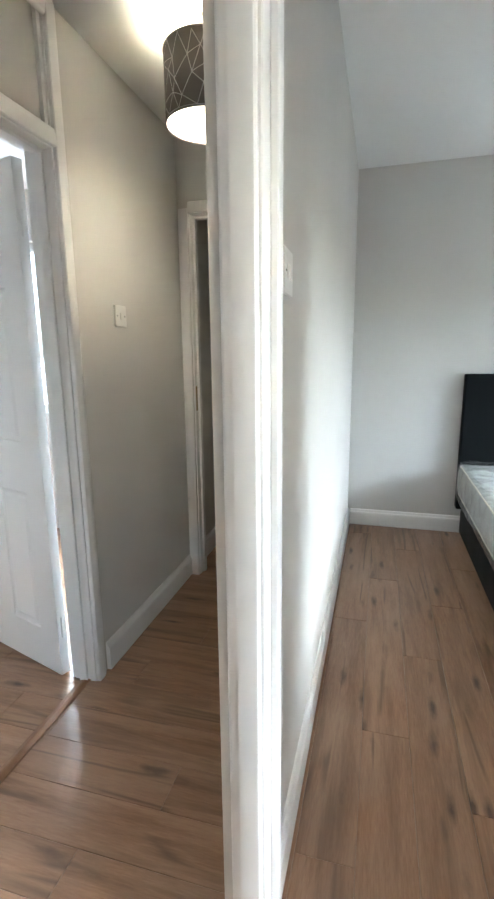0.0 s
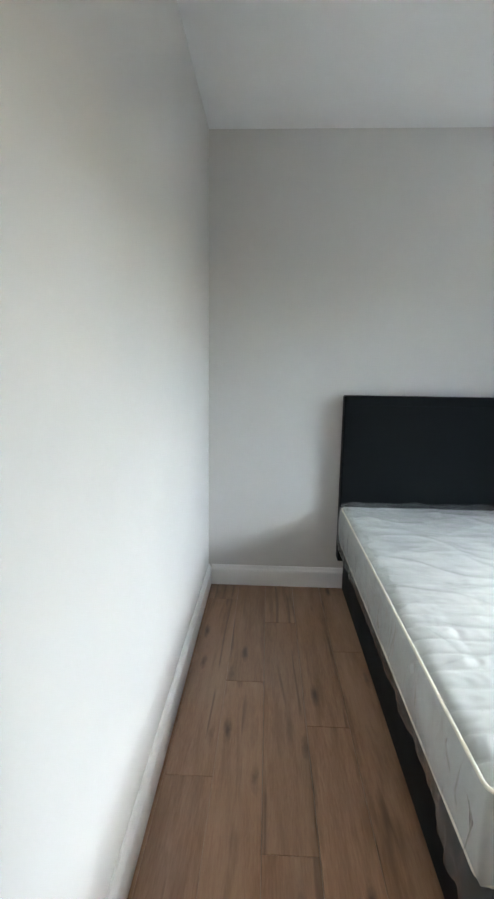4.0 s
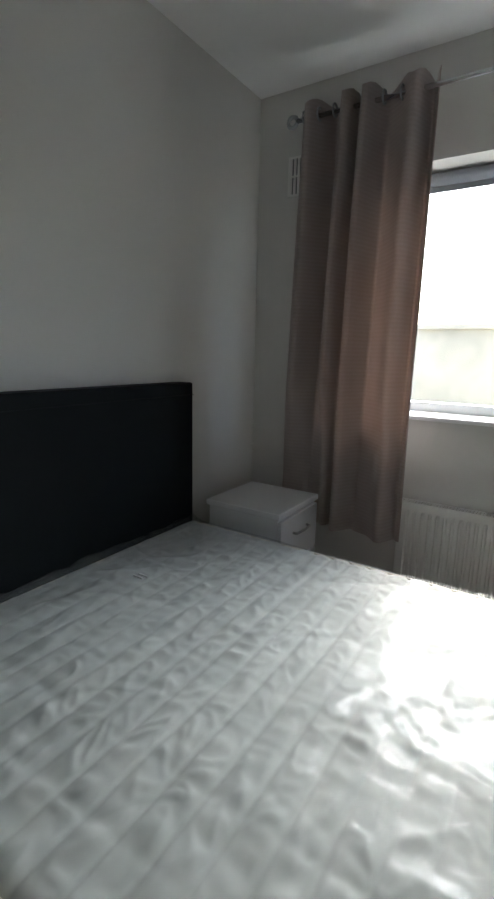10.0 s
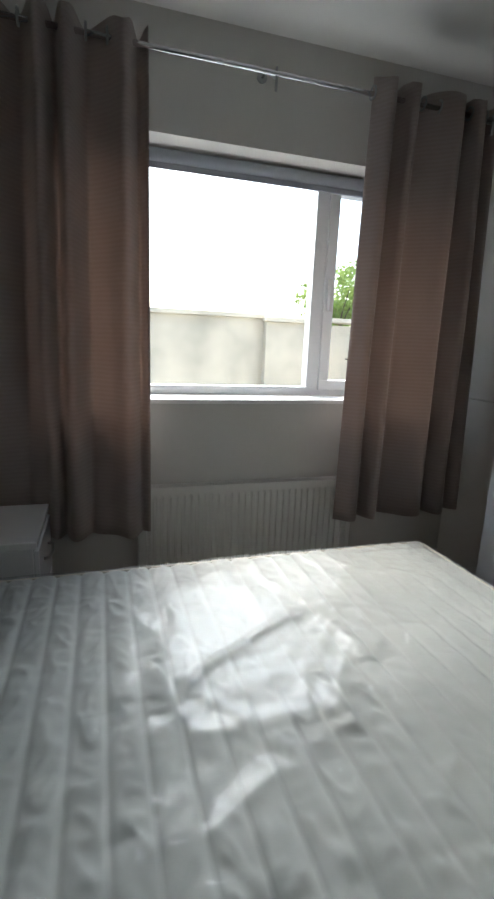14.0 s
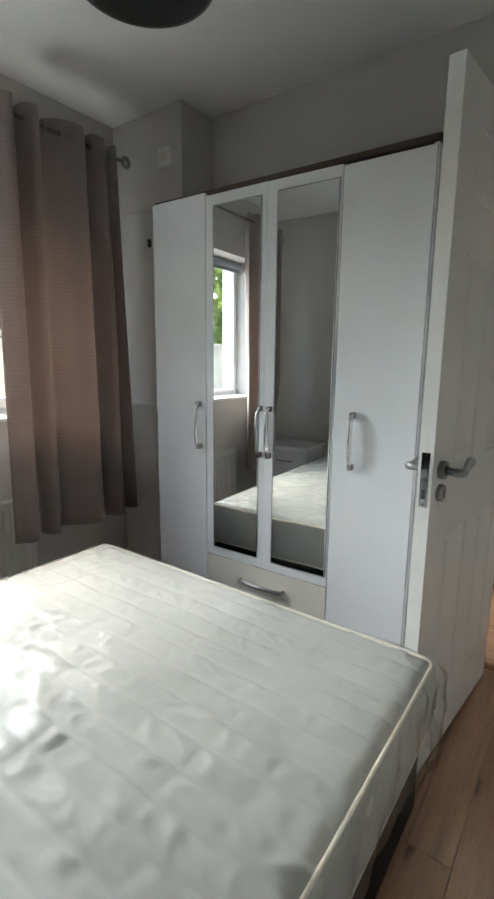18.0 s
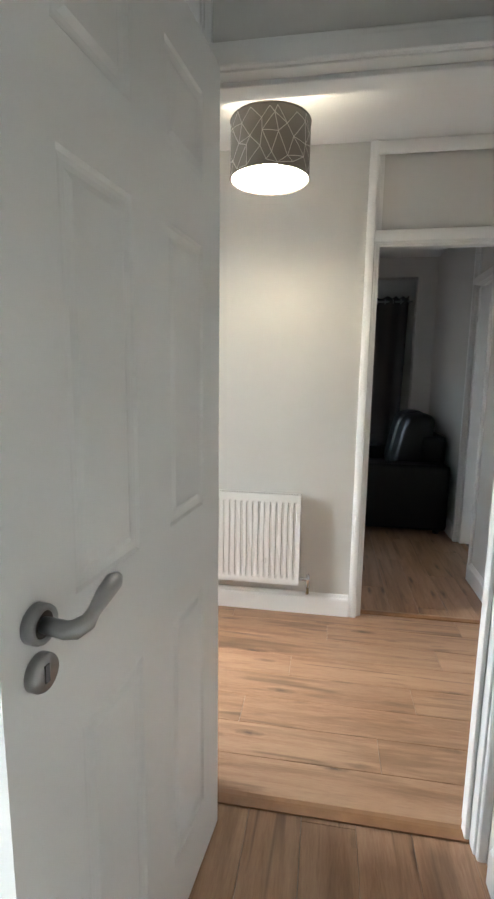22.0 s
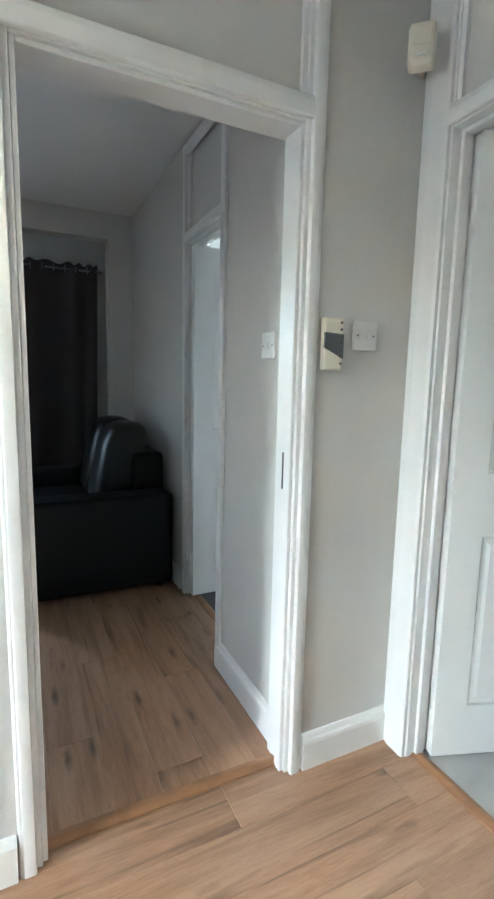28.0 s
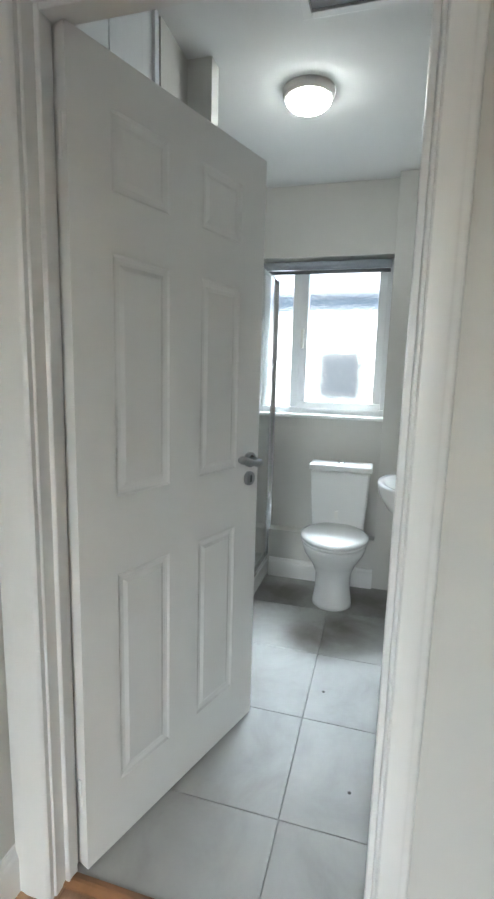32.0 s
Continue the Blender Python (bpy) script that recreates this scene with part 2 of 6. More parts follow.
def curtain_cloth(name, colour, passing=0.25):
    m = fabric(name, colour, 0.2, 2, 0.3)
    t = m.node_tree
    b = t.nodes["Principled BSDF"]
    tr, mx = t.nodes.new("ShaderNodeBsdfTranslucent"), t.nodes.new("ShaderNodeMixShader")
    tr.inputs[0].default_value = (min(1, colour[0] * 1.5), colour[1] * 1.33, colour[2] * 1.2, 1)
    mx.inputs[0].default_value = passing
    t.links.new(b.outputs[0], mx.inputs[1])
    t.links.new(tr.outputs[0], mx.inputs[2])
    t.links.new(mx.outputs[0], t.nodes["Material Output"].inputs["Surface"])
    return m


def leather(name, colour, low=0.3, shine=0.5, relief=0.25):
    m, t, b = material(name)
    v = texco(t)
    b.inputs["Base Color"].default_value = (*colour, 1)
    rr = t.nodes.new("ShaderNodeMapRange")
    rr.inputs[3].default_value, rr.inputs[4].default_value = low, low + 0.18
    b.inputs["Specular IOR Level"].default_value = shine
    t.links.new(noise_of(t, v, 5.0, 4), rr.inputs[0])
    t.links.new(rr.outputs[0], b.inputs["Roughness"])
    vor = t.nodes.new("ShaderNodeTexVoronoi")
    vor.inputs["Scale"].default_value = 260.0
    t.links.new(v, vor.inputs["Vector"])
    bumped(t, b, vor.outputs["Distance"], relief, 0.001)
    return m


DARK_PATCHES = [(-2.306, 0.038, 0.15), (-2.452, 0.213, 0.17), (-2.75, -0.17, 0.24), (-2.8, 0.32, 0.24)]


def tiled(name):
    """Matt grey porcelain with cloudy tone by tile."""
    m, t, b = material(name)
    info = t.nodes.new("ShaderNodeObjectInfo")
    v = texco(t, space="Object")
    add = t.nodes.new("ShaderNodeVectorMath")
    add.operation = "ADD"
    comb = t.nodes.new("ShaderNodeCombineXYZ")
    mul = t.nodes.new("ShaderNodeMath")
    mul.operation = "MULTIPLY"
    mul.inputs[1].default_value = 60.0
    t.links.new(info.outputs["Random"], mul.inputs[0])
    t.links.new(mul.outputs[0], comb.inputs[0])
    t.links.new(comb.outputs[0], add.inputs[0])
    t.links.new(v, add.inputs[1])
    cloud = noise_of(t, add.outputs[0], 3.2, 6, 0.6, 0.4)
    base = ramp_of(t, cloud, [(0.3, (0.27, 0.265, 0.25)), (0.5, (0.35, 0.345, 0.335)), (0.72, (0.41, 0.405, 0.395))])
    # darker brown patches with uneven edges, in front of and beside the toilet
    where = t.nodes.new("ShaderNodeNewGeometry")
    patch_noise = noise_of(t, where.outputs["Position"], 6.0, 5, 0.6, 0.5)
    for cx, cy, size in DARK_PATCHES:
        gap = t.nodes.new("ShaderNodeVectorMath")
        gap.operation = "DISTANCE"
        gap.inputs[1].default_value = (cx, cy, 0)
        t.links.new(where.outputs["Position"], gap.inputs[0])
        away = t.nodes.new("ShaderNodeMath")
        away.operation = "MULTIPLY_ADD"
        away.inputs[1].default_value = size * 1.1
        t.links.new(patch_noise, away.inputs[0])
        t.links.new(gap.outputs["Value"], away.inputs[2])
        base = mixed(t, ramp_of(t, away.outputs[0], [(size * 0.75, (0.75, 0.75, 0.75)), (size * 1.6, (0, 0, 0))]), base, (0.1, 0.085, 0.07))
    t.links.new(base, b.inputs["Base Color"])
    b.inputs["Roughness"].default_value = 0.5
    bumped(t, b, noise_of(t, add.outputs[0], 90.0, 3), 0.08, 0.001)
    return m


def mirror_glass(name):
    m, t, b = material(name)
    b.inputs["Base Color"].default_value = (0.86, 0.88, 0.87, 1)
    b.inputs["Metallic"].default_value, b.inputs["Roughness"].default_value = 1.0, 0.01
    return m


WALL = painted("wall_paint_warm_grey", (0.6, 0.585, 0.555), 0.75, 0.03)
CEIL = painted("ceiling_white", (0.79, 0.79, 0.78), 0.85, 0.02)
GLOSS = painted("white_gloss_paint", (0.77, 0.765, 0.75), 0.34, 0.015, 160.0, 0.0, 1.5)
PLANK_X = laminate("oak_laminate_crosswise", "x")
PLANK_Y = laminate("oak_laminate_lengthwise", "y")
STRIP = painted("wood_threshold", (0.26, 0.13, 0.06), 0.4, 0.2, 60.0, 0.1, 12.0)
BED_BLACK = leather("black_faux_leather", (0.004, 0.0052, 0.0062), 0.5, 0.14, 0.05)
SOFA_BLACK = leather("black_sofa_leather", (0.003, 0.0037, 0.0045), 0.4, 0.2, 0.03)
SOFA_SHINE = leather("polished_sofa_leather", (0.003, 0.0037, 0.0045), 0.26, 0.4, 0.03)
TICKING = fabric("mattress_ticking", (0.46, 0.462, 0.435), 0.0, 2, 0.1)
PIPING = fabric("cream_piping", (0.78, 0.73, 0.6), 0.0, 2, 0.1)
FILM = film("clear_plastic_wrap", 0.05, 0.08, 0.15, 32.0, 1.29, 0.08)
GLASS = film("window_glass", 0.0, 0.0, 0.0, 1.0, 1.3)
SHOWER_GLASS = film("shower_glass", 0.0, 0.0, 0.0, 1.0, 1.25)
CHROME = metal("chrome", (0.72, 0.73, 0.74), 0.12)
STEEL = metal("satin_steel", (0.36, 0.365, 0.37), 0.33)
HANDLE = metal("bright_handle_metal", (0.72, 0.72, 0.73), 0.24)
BRASS = metal("tarnished_brass", (0.32, 0.24, 0.13), 0.4)
DARK_METAL = metal("dark_metal", (0.09, 0.085, 0.08), 0.4)
UPVC = plastic("white_upvc", (0.8, 0.81, 0.82), 0.3)
WHITE_PLASTIC = plastic("white_plastic", (0.75, 0.74, 0.71), 0.35)
CREAM_PLASTIC = plastic("cream_plastic", (0.7, 0.65, 0.54), 0.4)
DARK_PLASTIC = plastic("dark_plastic", (0.05, 0.055, 0.06), 0.3)
FLAP_GREY = plastic("slate_grey_plastic", (0.085, 0.09, 0.095), 0.4)
GREY_PLASTIC = plastic("grey_plastic", (0.2, 0.205, 0.21), 0.4)
DRAWER_WHITE = painted("cream_white_board", (0.72, 0.69, 0.63), 0.2, 0.015, 60.0, 0.02, 2.0)
LACQUER = painted("white_gloss_board", (0.78, 0.79, 0.81), 0.16, 0.01, 60.0, 0.02, 2.0)
WALNUT = painted("dark_walnut_edge", (0.07, 0.045, 0.032), 0.4, 0.2, 60.0, 0.1, 8.0)
MIRROR = mirror_glass("mirror_glass")
CERAMIC = painted("white_ceramic", (0.8, 0.8, 0.79), 0.1, 0.01, 30.0, 0.01, 3.0)
RAD_WHITE = painted("radiator_enamel", (0.76, 0.755, 0.735), 0.3, 0.015, 60.0, 0.02, 2.0)
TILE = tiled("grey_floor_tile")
GROUT = painted("grey_grout", (0.25, 0.245, 0.235), 0.9, 0.1)
DARK_TILE = painted("dark_kitchen_tile", (0.03, 0.03, 0.032), 0.4, 0.2, 20.0, 0.05, 4.0)
TAUPE = curtain_cloth("taupe_curtain_cloth", (0.33, 0.285, 0.268), 0.28)
PLUM = curtain_cloth("dark_plum_curtain_cloth", (0.035, 0.03, 0.033), 0.06)
SHADE_LIT = fabric("grey_shade_cloth", (0.2, 0.178, 0.152), 0.0, 2, 0.1)
SHADE_GREY = fabric("slate_shade_cloth", (0.1, 0.1, 0.1), 0.0, 2, 0.1)
SHADE_LINE = plastic("silver_shade_line", (0.62, 0.59, 0.53), 0.4)
LINING = plastic("white_shade_lining", (0.82, 0.8, 0.74), 0.6)
BLIND = fabric("grey_blind_cloth", (0.34, 0.36, 0.4), 0.0, 2, 0.1)
RENDER_WALL = painted("cream_cement_render", (0.55, 0.48, 0.36), 0.9, 0.24, 40.0, 0.4, 1.6)
CONCRETE = painted("yard_concrete", (0.3, 0.29, 0.27), 0.9, 0.15, 30.0, 0.4, 0.8)
BARK = painted("bark", (0.12, 0.09, 0.065), 0.9, 0.3, 20.0, 0.8, 8.0)
LEAF = curtain_cloth("green_leaves", (0.22, 0.31, 0.085), 0.45)
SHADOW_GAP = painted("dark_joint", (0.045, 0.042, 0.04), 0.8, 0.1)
BULB = glow("lamp_bulb", (1.0, 0.8, 0.56), 24.0)
DOME = glow("lit_opal_dome", (1.0, 0.97, 0.9), 10.5)


# ---- building helpers ----
def box(bm, x0, x1, y0, y1, z0, z1, m=None):
    vs = [bm.verts.new((x, y, z)) for x in (x0, x1) for y in (y0, y1) for z in (z0, z1)]
    if m is not None:
        for v in vs:
            v.co = m @ v.co
    for f in ((0, 1, 3, 2), (4, 6, 7, 5), (0, 4, 5, 1), (2, 3, 7, 6), (0, 2, 6, 4), (1, 5, 7, 3)):
        bm.faces.new([vs[i] for i in f])
    return vs


def solid(*sizes, bevel=0.0, segments=2):
    """A mesh of boxes, each given by x0, x1, y0, y1, z0, z1, with softened edges."""
    bm = bmesh.new()
    for s in sizes:
        box(bm, *s)
    if bevel:
        bmesh.ops.bevel(bm, geom=bm.edges[:], offset=bevel, segments=segments, affect="EDGES", profile=0.6, clamp_overlap=True)
    bmesh.ops.recalc_face_normals(bm, faces=bm.faces[:])
    return bm


def lathe(profile, steps=32, axis="z", at=(0, 0, 0)):
    """A turned mesh from (radius, height) pairs."""
    bm = bmesh.new()
    rings = []
    for r, h in profile:
        ring = []
        for k in range(steps):
            a = 2 * math.pi * k / steps
            p = (r * math.cos(a), r * math.sin(a), h)
            p = p if axis == "z" else (h, p[0], p[1]) if axis == "x" else (p[0], h, p[1])
            ring.append(bm.verts.new((p[0] + at[0], p[1] + at[1], p[2] + at[2])))
        rings.append(ring)
    for a, b in zip(rings, rings[1:]):
        for k in range(steps):
            bm.faces.new((a[k], a[(k + 1) % steps], b[(k + 1) % steps], b[k]))
    for ring in (rings[0], rings[-1]):
        bm.faces.new(ring)
    bmesh.ops.remove_doubles(bm, verts=bm.verts[:], dist=1e-5)
    bmesh.ops.recalc_face_normals(bm, faces=bm.faces[:])
    return bm


def tube(points, radius, steps=10, closed=False):
    """A round bar swept along points; radius may be a list."""
    bm = bmesh.new()
    pts = [Vector(p) for p in points]
    rings = []
    n = len(pts)
    for i, p in enumerate(pts):
        ahead = (pts[(i + 1) % n] if closed or i + 1 < n else p) - (pts[i - 1] if closed or i else p)
        ahead.normalize()
        side = ahead.cross((0, 0, 1)) if abs(ahead.z) < 0.95 else ahead.cross((1, 0, 0))
        side.normalize()
        up = side.cross(ahead)
        r = radius[i] if isinstance(radius, (list, tuple)) else radius
        rings.append([bm.verts.new(p + r * (math.cos(2 * math.pi * k / steps) * side + math.sin(2 * math.pi * k / steps) * up)) for k in range(steps)])
    pairs = list(zip(rings, rings[1:])) + ([(rings[-1], rings[0])] if closed else [])
    for a, b in pairs:
        for k in range(steps):
            bm.faces.new((a[k], a[(k + 1) % steps], b[(k + 1) % steps], b[k]))
    if not closed:
        bm.faces.new(rings[0]), bm.faces.new(rings[-1])
    bmesh.ops.recalc_face_normals(bm, faces=bm.faces[:])
    return bm


def mesh_of(name, bm, mat, smooth=False):
    me = bpy.data.meshes.new(name)
    bm.to_mesh(me)
    bm.free()
    me.materials.append(mat)
    if smooth:
        me.shade_smooth()
    return me


def part(name, bm, mat, parent, label="", smooth=False):
    ob = new(name, mesh_of(name, bm, mat, smooth))
    ob.parent = parent
    return tagged(ob, label)


NORTH_PART, SOUTH_PART = Matrix.Identity(4), Matrix.Translation((0, -0.028, 0))
part_of_plan = NORTH_PART


def thing(name, m, label, category, group="", kind=""):
    ob = new(name)
    ob.empty_display_size = 0.1
    ob.matrix_world = part_of_plan @ m
    return tagged(ob, label, category, group, kind)


def structure(name, bm, mat, label="", smooth=False):
    ob = tagged(new(name, mesh_of(name, bm, mat, smooth)), label, kind="structure")
    ob.matrix_world = part_of_plan
    return ob


def shaded(ob, angle=40):
    ob.data.shade_smooth()
    ob.data.set_sharp_from_angle(angle=radians(angle))
    return ob


def pierced(axis, a, b, c0, c1, z0, z1, holes=()):
    """A wall along an axis from a to b, between c0 and c1 across, with holes (u0, u1, low, high)."""
    bm = bmesh.new()
    cuts = sorted({a, b, *(u for h in holes for u in h[:2])})
    for u0, u1 in zip(cuts, cuts[1:]):
        mid = (u0 + u1) / 2
        spans, low = [], z0
        for h in sorted((h for h in holes if h[0] <= mid <= h[1]), key=lambda h: h[2]):
            if h[2] > low:
                spans.append((low, h[2]))
            low = h[3]
        if low < z1:
            spans.append((low, z1))
        for s0, s1 in spans:
            if axis == "x":
                box(bm, u0, u1, c0, c1, s0, s1)
            else:
                box(bm, c0, c1, u0, u1, s0, s1)
    bmesh.ops.remove_doubles(bm, verts=bm.verts[:], dist=1e-5)
    bmesh.ops.recalc_face_normals(bm, faces=bm.faces[:])
    return bm


def profile_run(profile, length):
    """A moulding along +x from 0 to length; profile in (y out from the wall, z)."""
    bm = bmesh.new()
    ends = [[bm.verts.new((x, p, q)) for p, q in profile] for x in (0, length)]
    n = len(profile)
    for k in range(n):
        bm.faces.new((ends[0][k], ends[0][(k + 1) % n], ends[1][(k + 1) % n], ends[1][k]))
    bm.faces.new(ends[0]), bm.faces.new(ends[1])
    bmesh.ops.recalc_face_normals(bm, faces=bm.faces[:])
    return bm


SKIRT = [(0, 0), (0.019, 0), (0.019, 0.09), (0.017, 0.1), (0.012, 0.106), (0.009, 0.116), (0.006, 0.122), (0, 0.123)]


def skirting(x0, y0, x1, y1):
    """A skirting board from one point to another; the wall is on the left of the way."""
    d = Vector((x1 - x0, y1 - y0))
    ob = structure("baseboard", profile_run(SKIRT, d.length), GLOSS, "white gloss moulded skirting board along the wall")
    ob.matrix_world = part_of_plan @ pose(x1, y1, 0.0005, 0, 0, math.degrees(math.atan2(-d.y, -d.x)))
    return ob


# ---- walls, ceilings, floors ----
BED_H, HALL_H = 2.545, 2.43
structure("wall_bedroom_west", pierced("y", 0.7, 3.8, -0.076, -0.025, -0.05, 2.7), WALL)
structure("wall_bedroom_north", pierced("x", -0.025, 3.1, 3.65, 3.8, -0.05, 2.7), WALL)
structure("wall_bedroom_east", pierced("y", 0.55, 3.65, 2.762, 3.1, -0.05, 2.7, [(1.33, 3.12, 1.015, 2.112)]), WALL)
structure("wall_bedroom_south", pierced("x", -0.025, 2.762, 0.7, 0.82, -0.05, 2.7, [(-0.022, 0.805, -0.05, HALL_H)]), WALL)
structure("wall_pier", solid((2.252, 2.762, 0.82, 1.048, -0.05, 2.6)), WALL)
structure("ceiling_bedroom", solid((-0.025, 2.762, 0.82, 3.65, BED_H, 2.66)), CEIL)
structure("wall_hall_west", pierced("y", -0.488, 4.4, -1.0, -0.9, -0.05, 2.7, [(-0.403, 0.42, -0.05, HALL_H), (0.69, 1.535, -0.05, HALL_H)]), WALL)
structure("wall_hall_east", pierced("y", -0.488, 0.7, 2.0, 2.1, -0.05, 2.7, [(-0.36, 0.56, -0.05, 2.1)]), WALL)
structure("wall_corridor_end", pierced("x", -0.9, -0.076, 2.53, 2.63, -0.05, 2.7, [(-0.86, -0.11, -0.05, 2.07)]), WALL)
structure("wall_back_room", pierced("x", -0.9, -0.076, 4.3, 4.4, -0.05, 2.7), WALL)
structure("wall_back_room_east", pierced("y", 3.8, 4.4, -0.076, 0.025, -0.05, 2.7), WALL)
structure("ceiling_hall", solid((-0.9, 2.0, -0.488, 0.7, HALL_H, 2.55), (-0.9, -0.076, 0.7, 4.3, HALL_H, 2.55)), CEIL)
structure("wall_side_room_north", pierced("x", -3.1, -1.0, 3.0, 3.15, -0.05, 2.7, [(-2.75, -1.35, 0.9, 2.1)]), WALL)
structure("wall_side_room_west", pierced("y", 0.66, 3.15, -3.2, -3.1, -0.05, 2.7), WALL)
structure("ceiling_side_room", solid((-3.1, -1.0, 0.66, 3.0, HALL_H, 2.55)), CEIL)
structure("floor_slab", solid((-3.1, 2.762, -3.6, 4.3, -0.12, -0.0125)), GROUT)
structure("roof", solid((-3.5, 3.3, -3.85, 4.5, 2.76, 2.9)), CONCRETE)

part_of_plan = SOUTH_PART
structure("wall_hall_south", pierced("x", -1.0, 3.1, -0.58, -0.46, -0.05, 2.7, [(-0.535, 0.285, -0.05, HALL_H)]), WALL)
structure("wall_bath_west", pierced("y", -1.05, 0.69, -3.4, -3.08, -0.05, 2.7, [(-0.425, 0.37, 1.05, 2.02)]), WALL)
structure("wall_bath_north", pierced("x", -3.08, -1.0, 0.63, 0.688, -0.05, 2.7), WALL)
structure("wall_bath_south", pierced("x", -3.08, -1.0, -1.05, -0.95, -0.05, 2.7), WALL)
structure("wall_bath_partition", solid((-1.925, -1.85, -0.95, -0.317, -0.05, 2.6), (-1.85, -1.63, -0.95, -0.412, -0.05, 2.6)), WALL)
structure("wall_bath_pipe_boxing", solid((-3.08, -2.99, -0.3, 0.37, -0.05, 0.31), (-3.08, -2.99, 0.37, 0.63, -0.05, 2.6)), WALL)
structure("ceiling_bathroom", solid((-3.08, -1.0, -0.95, 0.63, HALL_H, 2.55)), CEIL)
structure("wall_lounge_west", pierced("y", -3.6, -1.09, -0.72, -0.62, -0.05, 2.75, [(-1.88, -1.1, -0.05, 2.5)]), WALL)
structure("wall_lounge_return", solid((-0.72, -0.52, -1.09, -0.58, -0.05, 2.75)), WALL)
structure("wall_lounge_south", pierced("x", -0.62, 3.1, -3.32, -3.2, -0.05, 2.75, [(-0.43, 2.2, -0.05, 2.325)]), WALL)
structure("wall_lounge_bay", pierced("x", -0.62, 3.1, -3.72, -3.6, -0.05, 2.75, [(0.5, 2.1, 0.9, 2.05)]), WALL)
structure("wall_lounge_east", pierced("y", -3.6, -0.58, 3.0, 3.1, -0.05, 2.75), WALL)
structure("ceiling_lounge", solid((-0.62, 3.0, -3.6, -0.58, 2.52, 2.62)), CEIL)
structure("wall_kitchen", solid((-2.3, -2.2, -3.0, -1.08, -0.05, 2.7)), WALL)
structure("wall_kitchen_south", pierced("x", -2.3, -0.72, -3.1, -3.0, -0.05, 2.7, [(-1.9, -0.85, 1.0, 2.1)]), WALL)
structure("wall_kitchen_north", solid((-2.2, -0.72, -1.079, -1.052, -0.05, 2.7)), WALL)
structure("ceiling_kitchen", solid((-2.2, -0.72, -3.0, -1.08, 2.45, 2.55)), CEIL)
structure("floor_kitchen", solid((-2.2, -0.66, -3.0, -1.08, -0.06, -0.004)), DARK_TILE)
skirting(2.0, -0.46, 0.296, -0.46)
skirting(-0.545, -0.46, -0.9, -0.46)
skirting(-0.52, -1.09, -0.52, -0.6)
skirting(-0.62, -3.2, -0.62, -1.93)
skirting(-0.62, -1.09, -0.501, -1.09)
skirting(-2.99, -0.29, -2.99, 0.37)

part_of_plan = NORTH_PART
skirting(-0.025, 0.89, -0.025, 3.65)
skirting(-0.006, 3.65, 2.762, 3.65)
skirting(2.762, 3.631, 2.762, 1.048)
skirting(2.252, 0.82, 0.9, 0.82)
skirting(-0.9, 0.44, -0.9, 0.65)
skirting(-0.9, 1.59, -0.9, 2.53)
skirting(-0.076, 2.53, -0.076, 0.72)
skirting(-0.9, 2.63, -0.9, 4.3)
skirting(-0.9, 4.3, -0.076, 4.3)
skirting(2.0, 0.7, 2.0, 0.56)
skirting(2.0, -0.36, 2.0, -0.47)
skirting(0.87, 0.7, 2.0, 0.7)


# ---- doorways: storey-high frames with a panel above the door ----
ARCH = [(0, 0), (0.012, 0), (0.0155, 0.003), (0.016, 0.007), (0.016, 0.036), (0.0145, 0.041), (0.0125, 0.044), (0.0125, 0.049), (0.0095, 0.055), (0.004, 0.058), (0, 0.058)]


def upright(parent, u, side, v, flip, z0, z1, name="architrave", wide=1.0):
    """A moulded upright on a wall face. u: its inner edge, side: the way it grows, v: the face, flip: the way it stands out."""
    bm = bmesh.new()
    ends = [[bm.verts.new((u + side * q * wide, v + flip * p, z)) for p, q in ARCH] for z in (z0, z1)]
    n = len(ARCH)
    for k in range(n):
        bm.faces.new((ends[0][k], ends[0][(k + 1) % n], ends[1][(k + 1) % n], ends[1][k]))
    bm.faces.new(ends[0]), bm.faces.new(ends[1])
    bmesh.ops.recalc_face_normals(bm, faces=bm.faces[:])
    return shaded(part(name, bm, GLOSS, parent), 38)


def crosspiece(parent, u0, u1, z, up, v, flip, name="head_architrave"):
    bm = bmesh.new()
    ends = [[bm.verts.new((u, v + flip * p, z + up * q)) for p, q in ARCH] for u in (u0, u1)]
    n = len(ARCH)
    for k in range(n):
        bm.faces.new((ends[0][k], ends[0][(k + 1) % n], ends[1][(k + 1) % n], ends[1][k]))
    bm.faces.new(ends[0]), bm.faces.new(ends[1])
    bmesh.ops.recalc_face_normals(bm, faces=bm.faces[:])
    return shaded(part(name, bm, GLOSS, parent), 38)


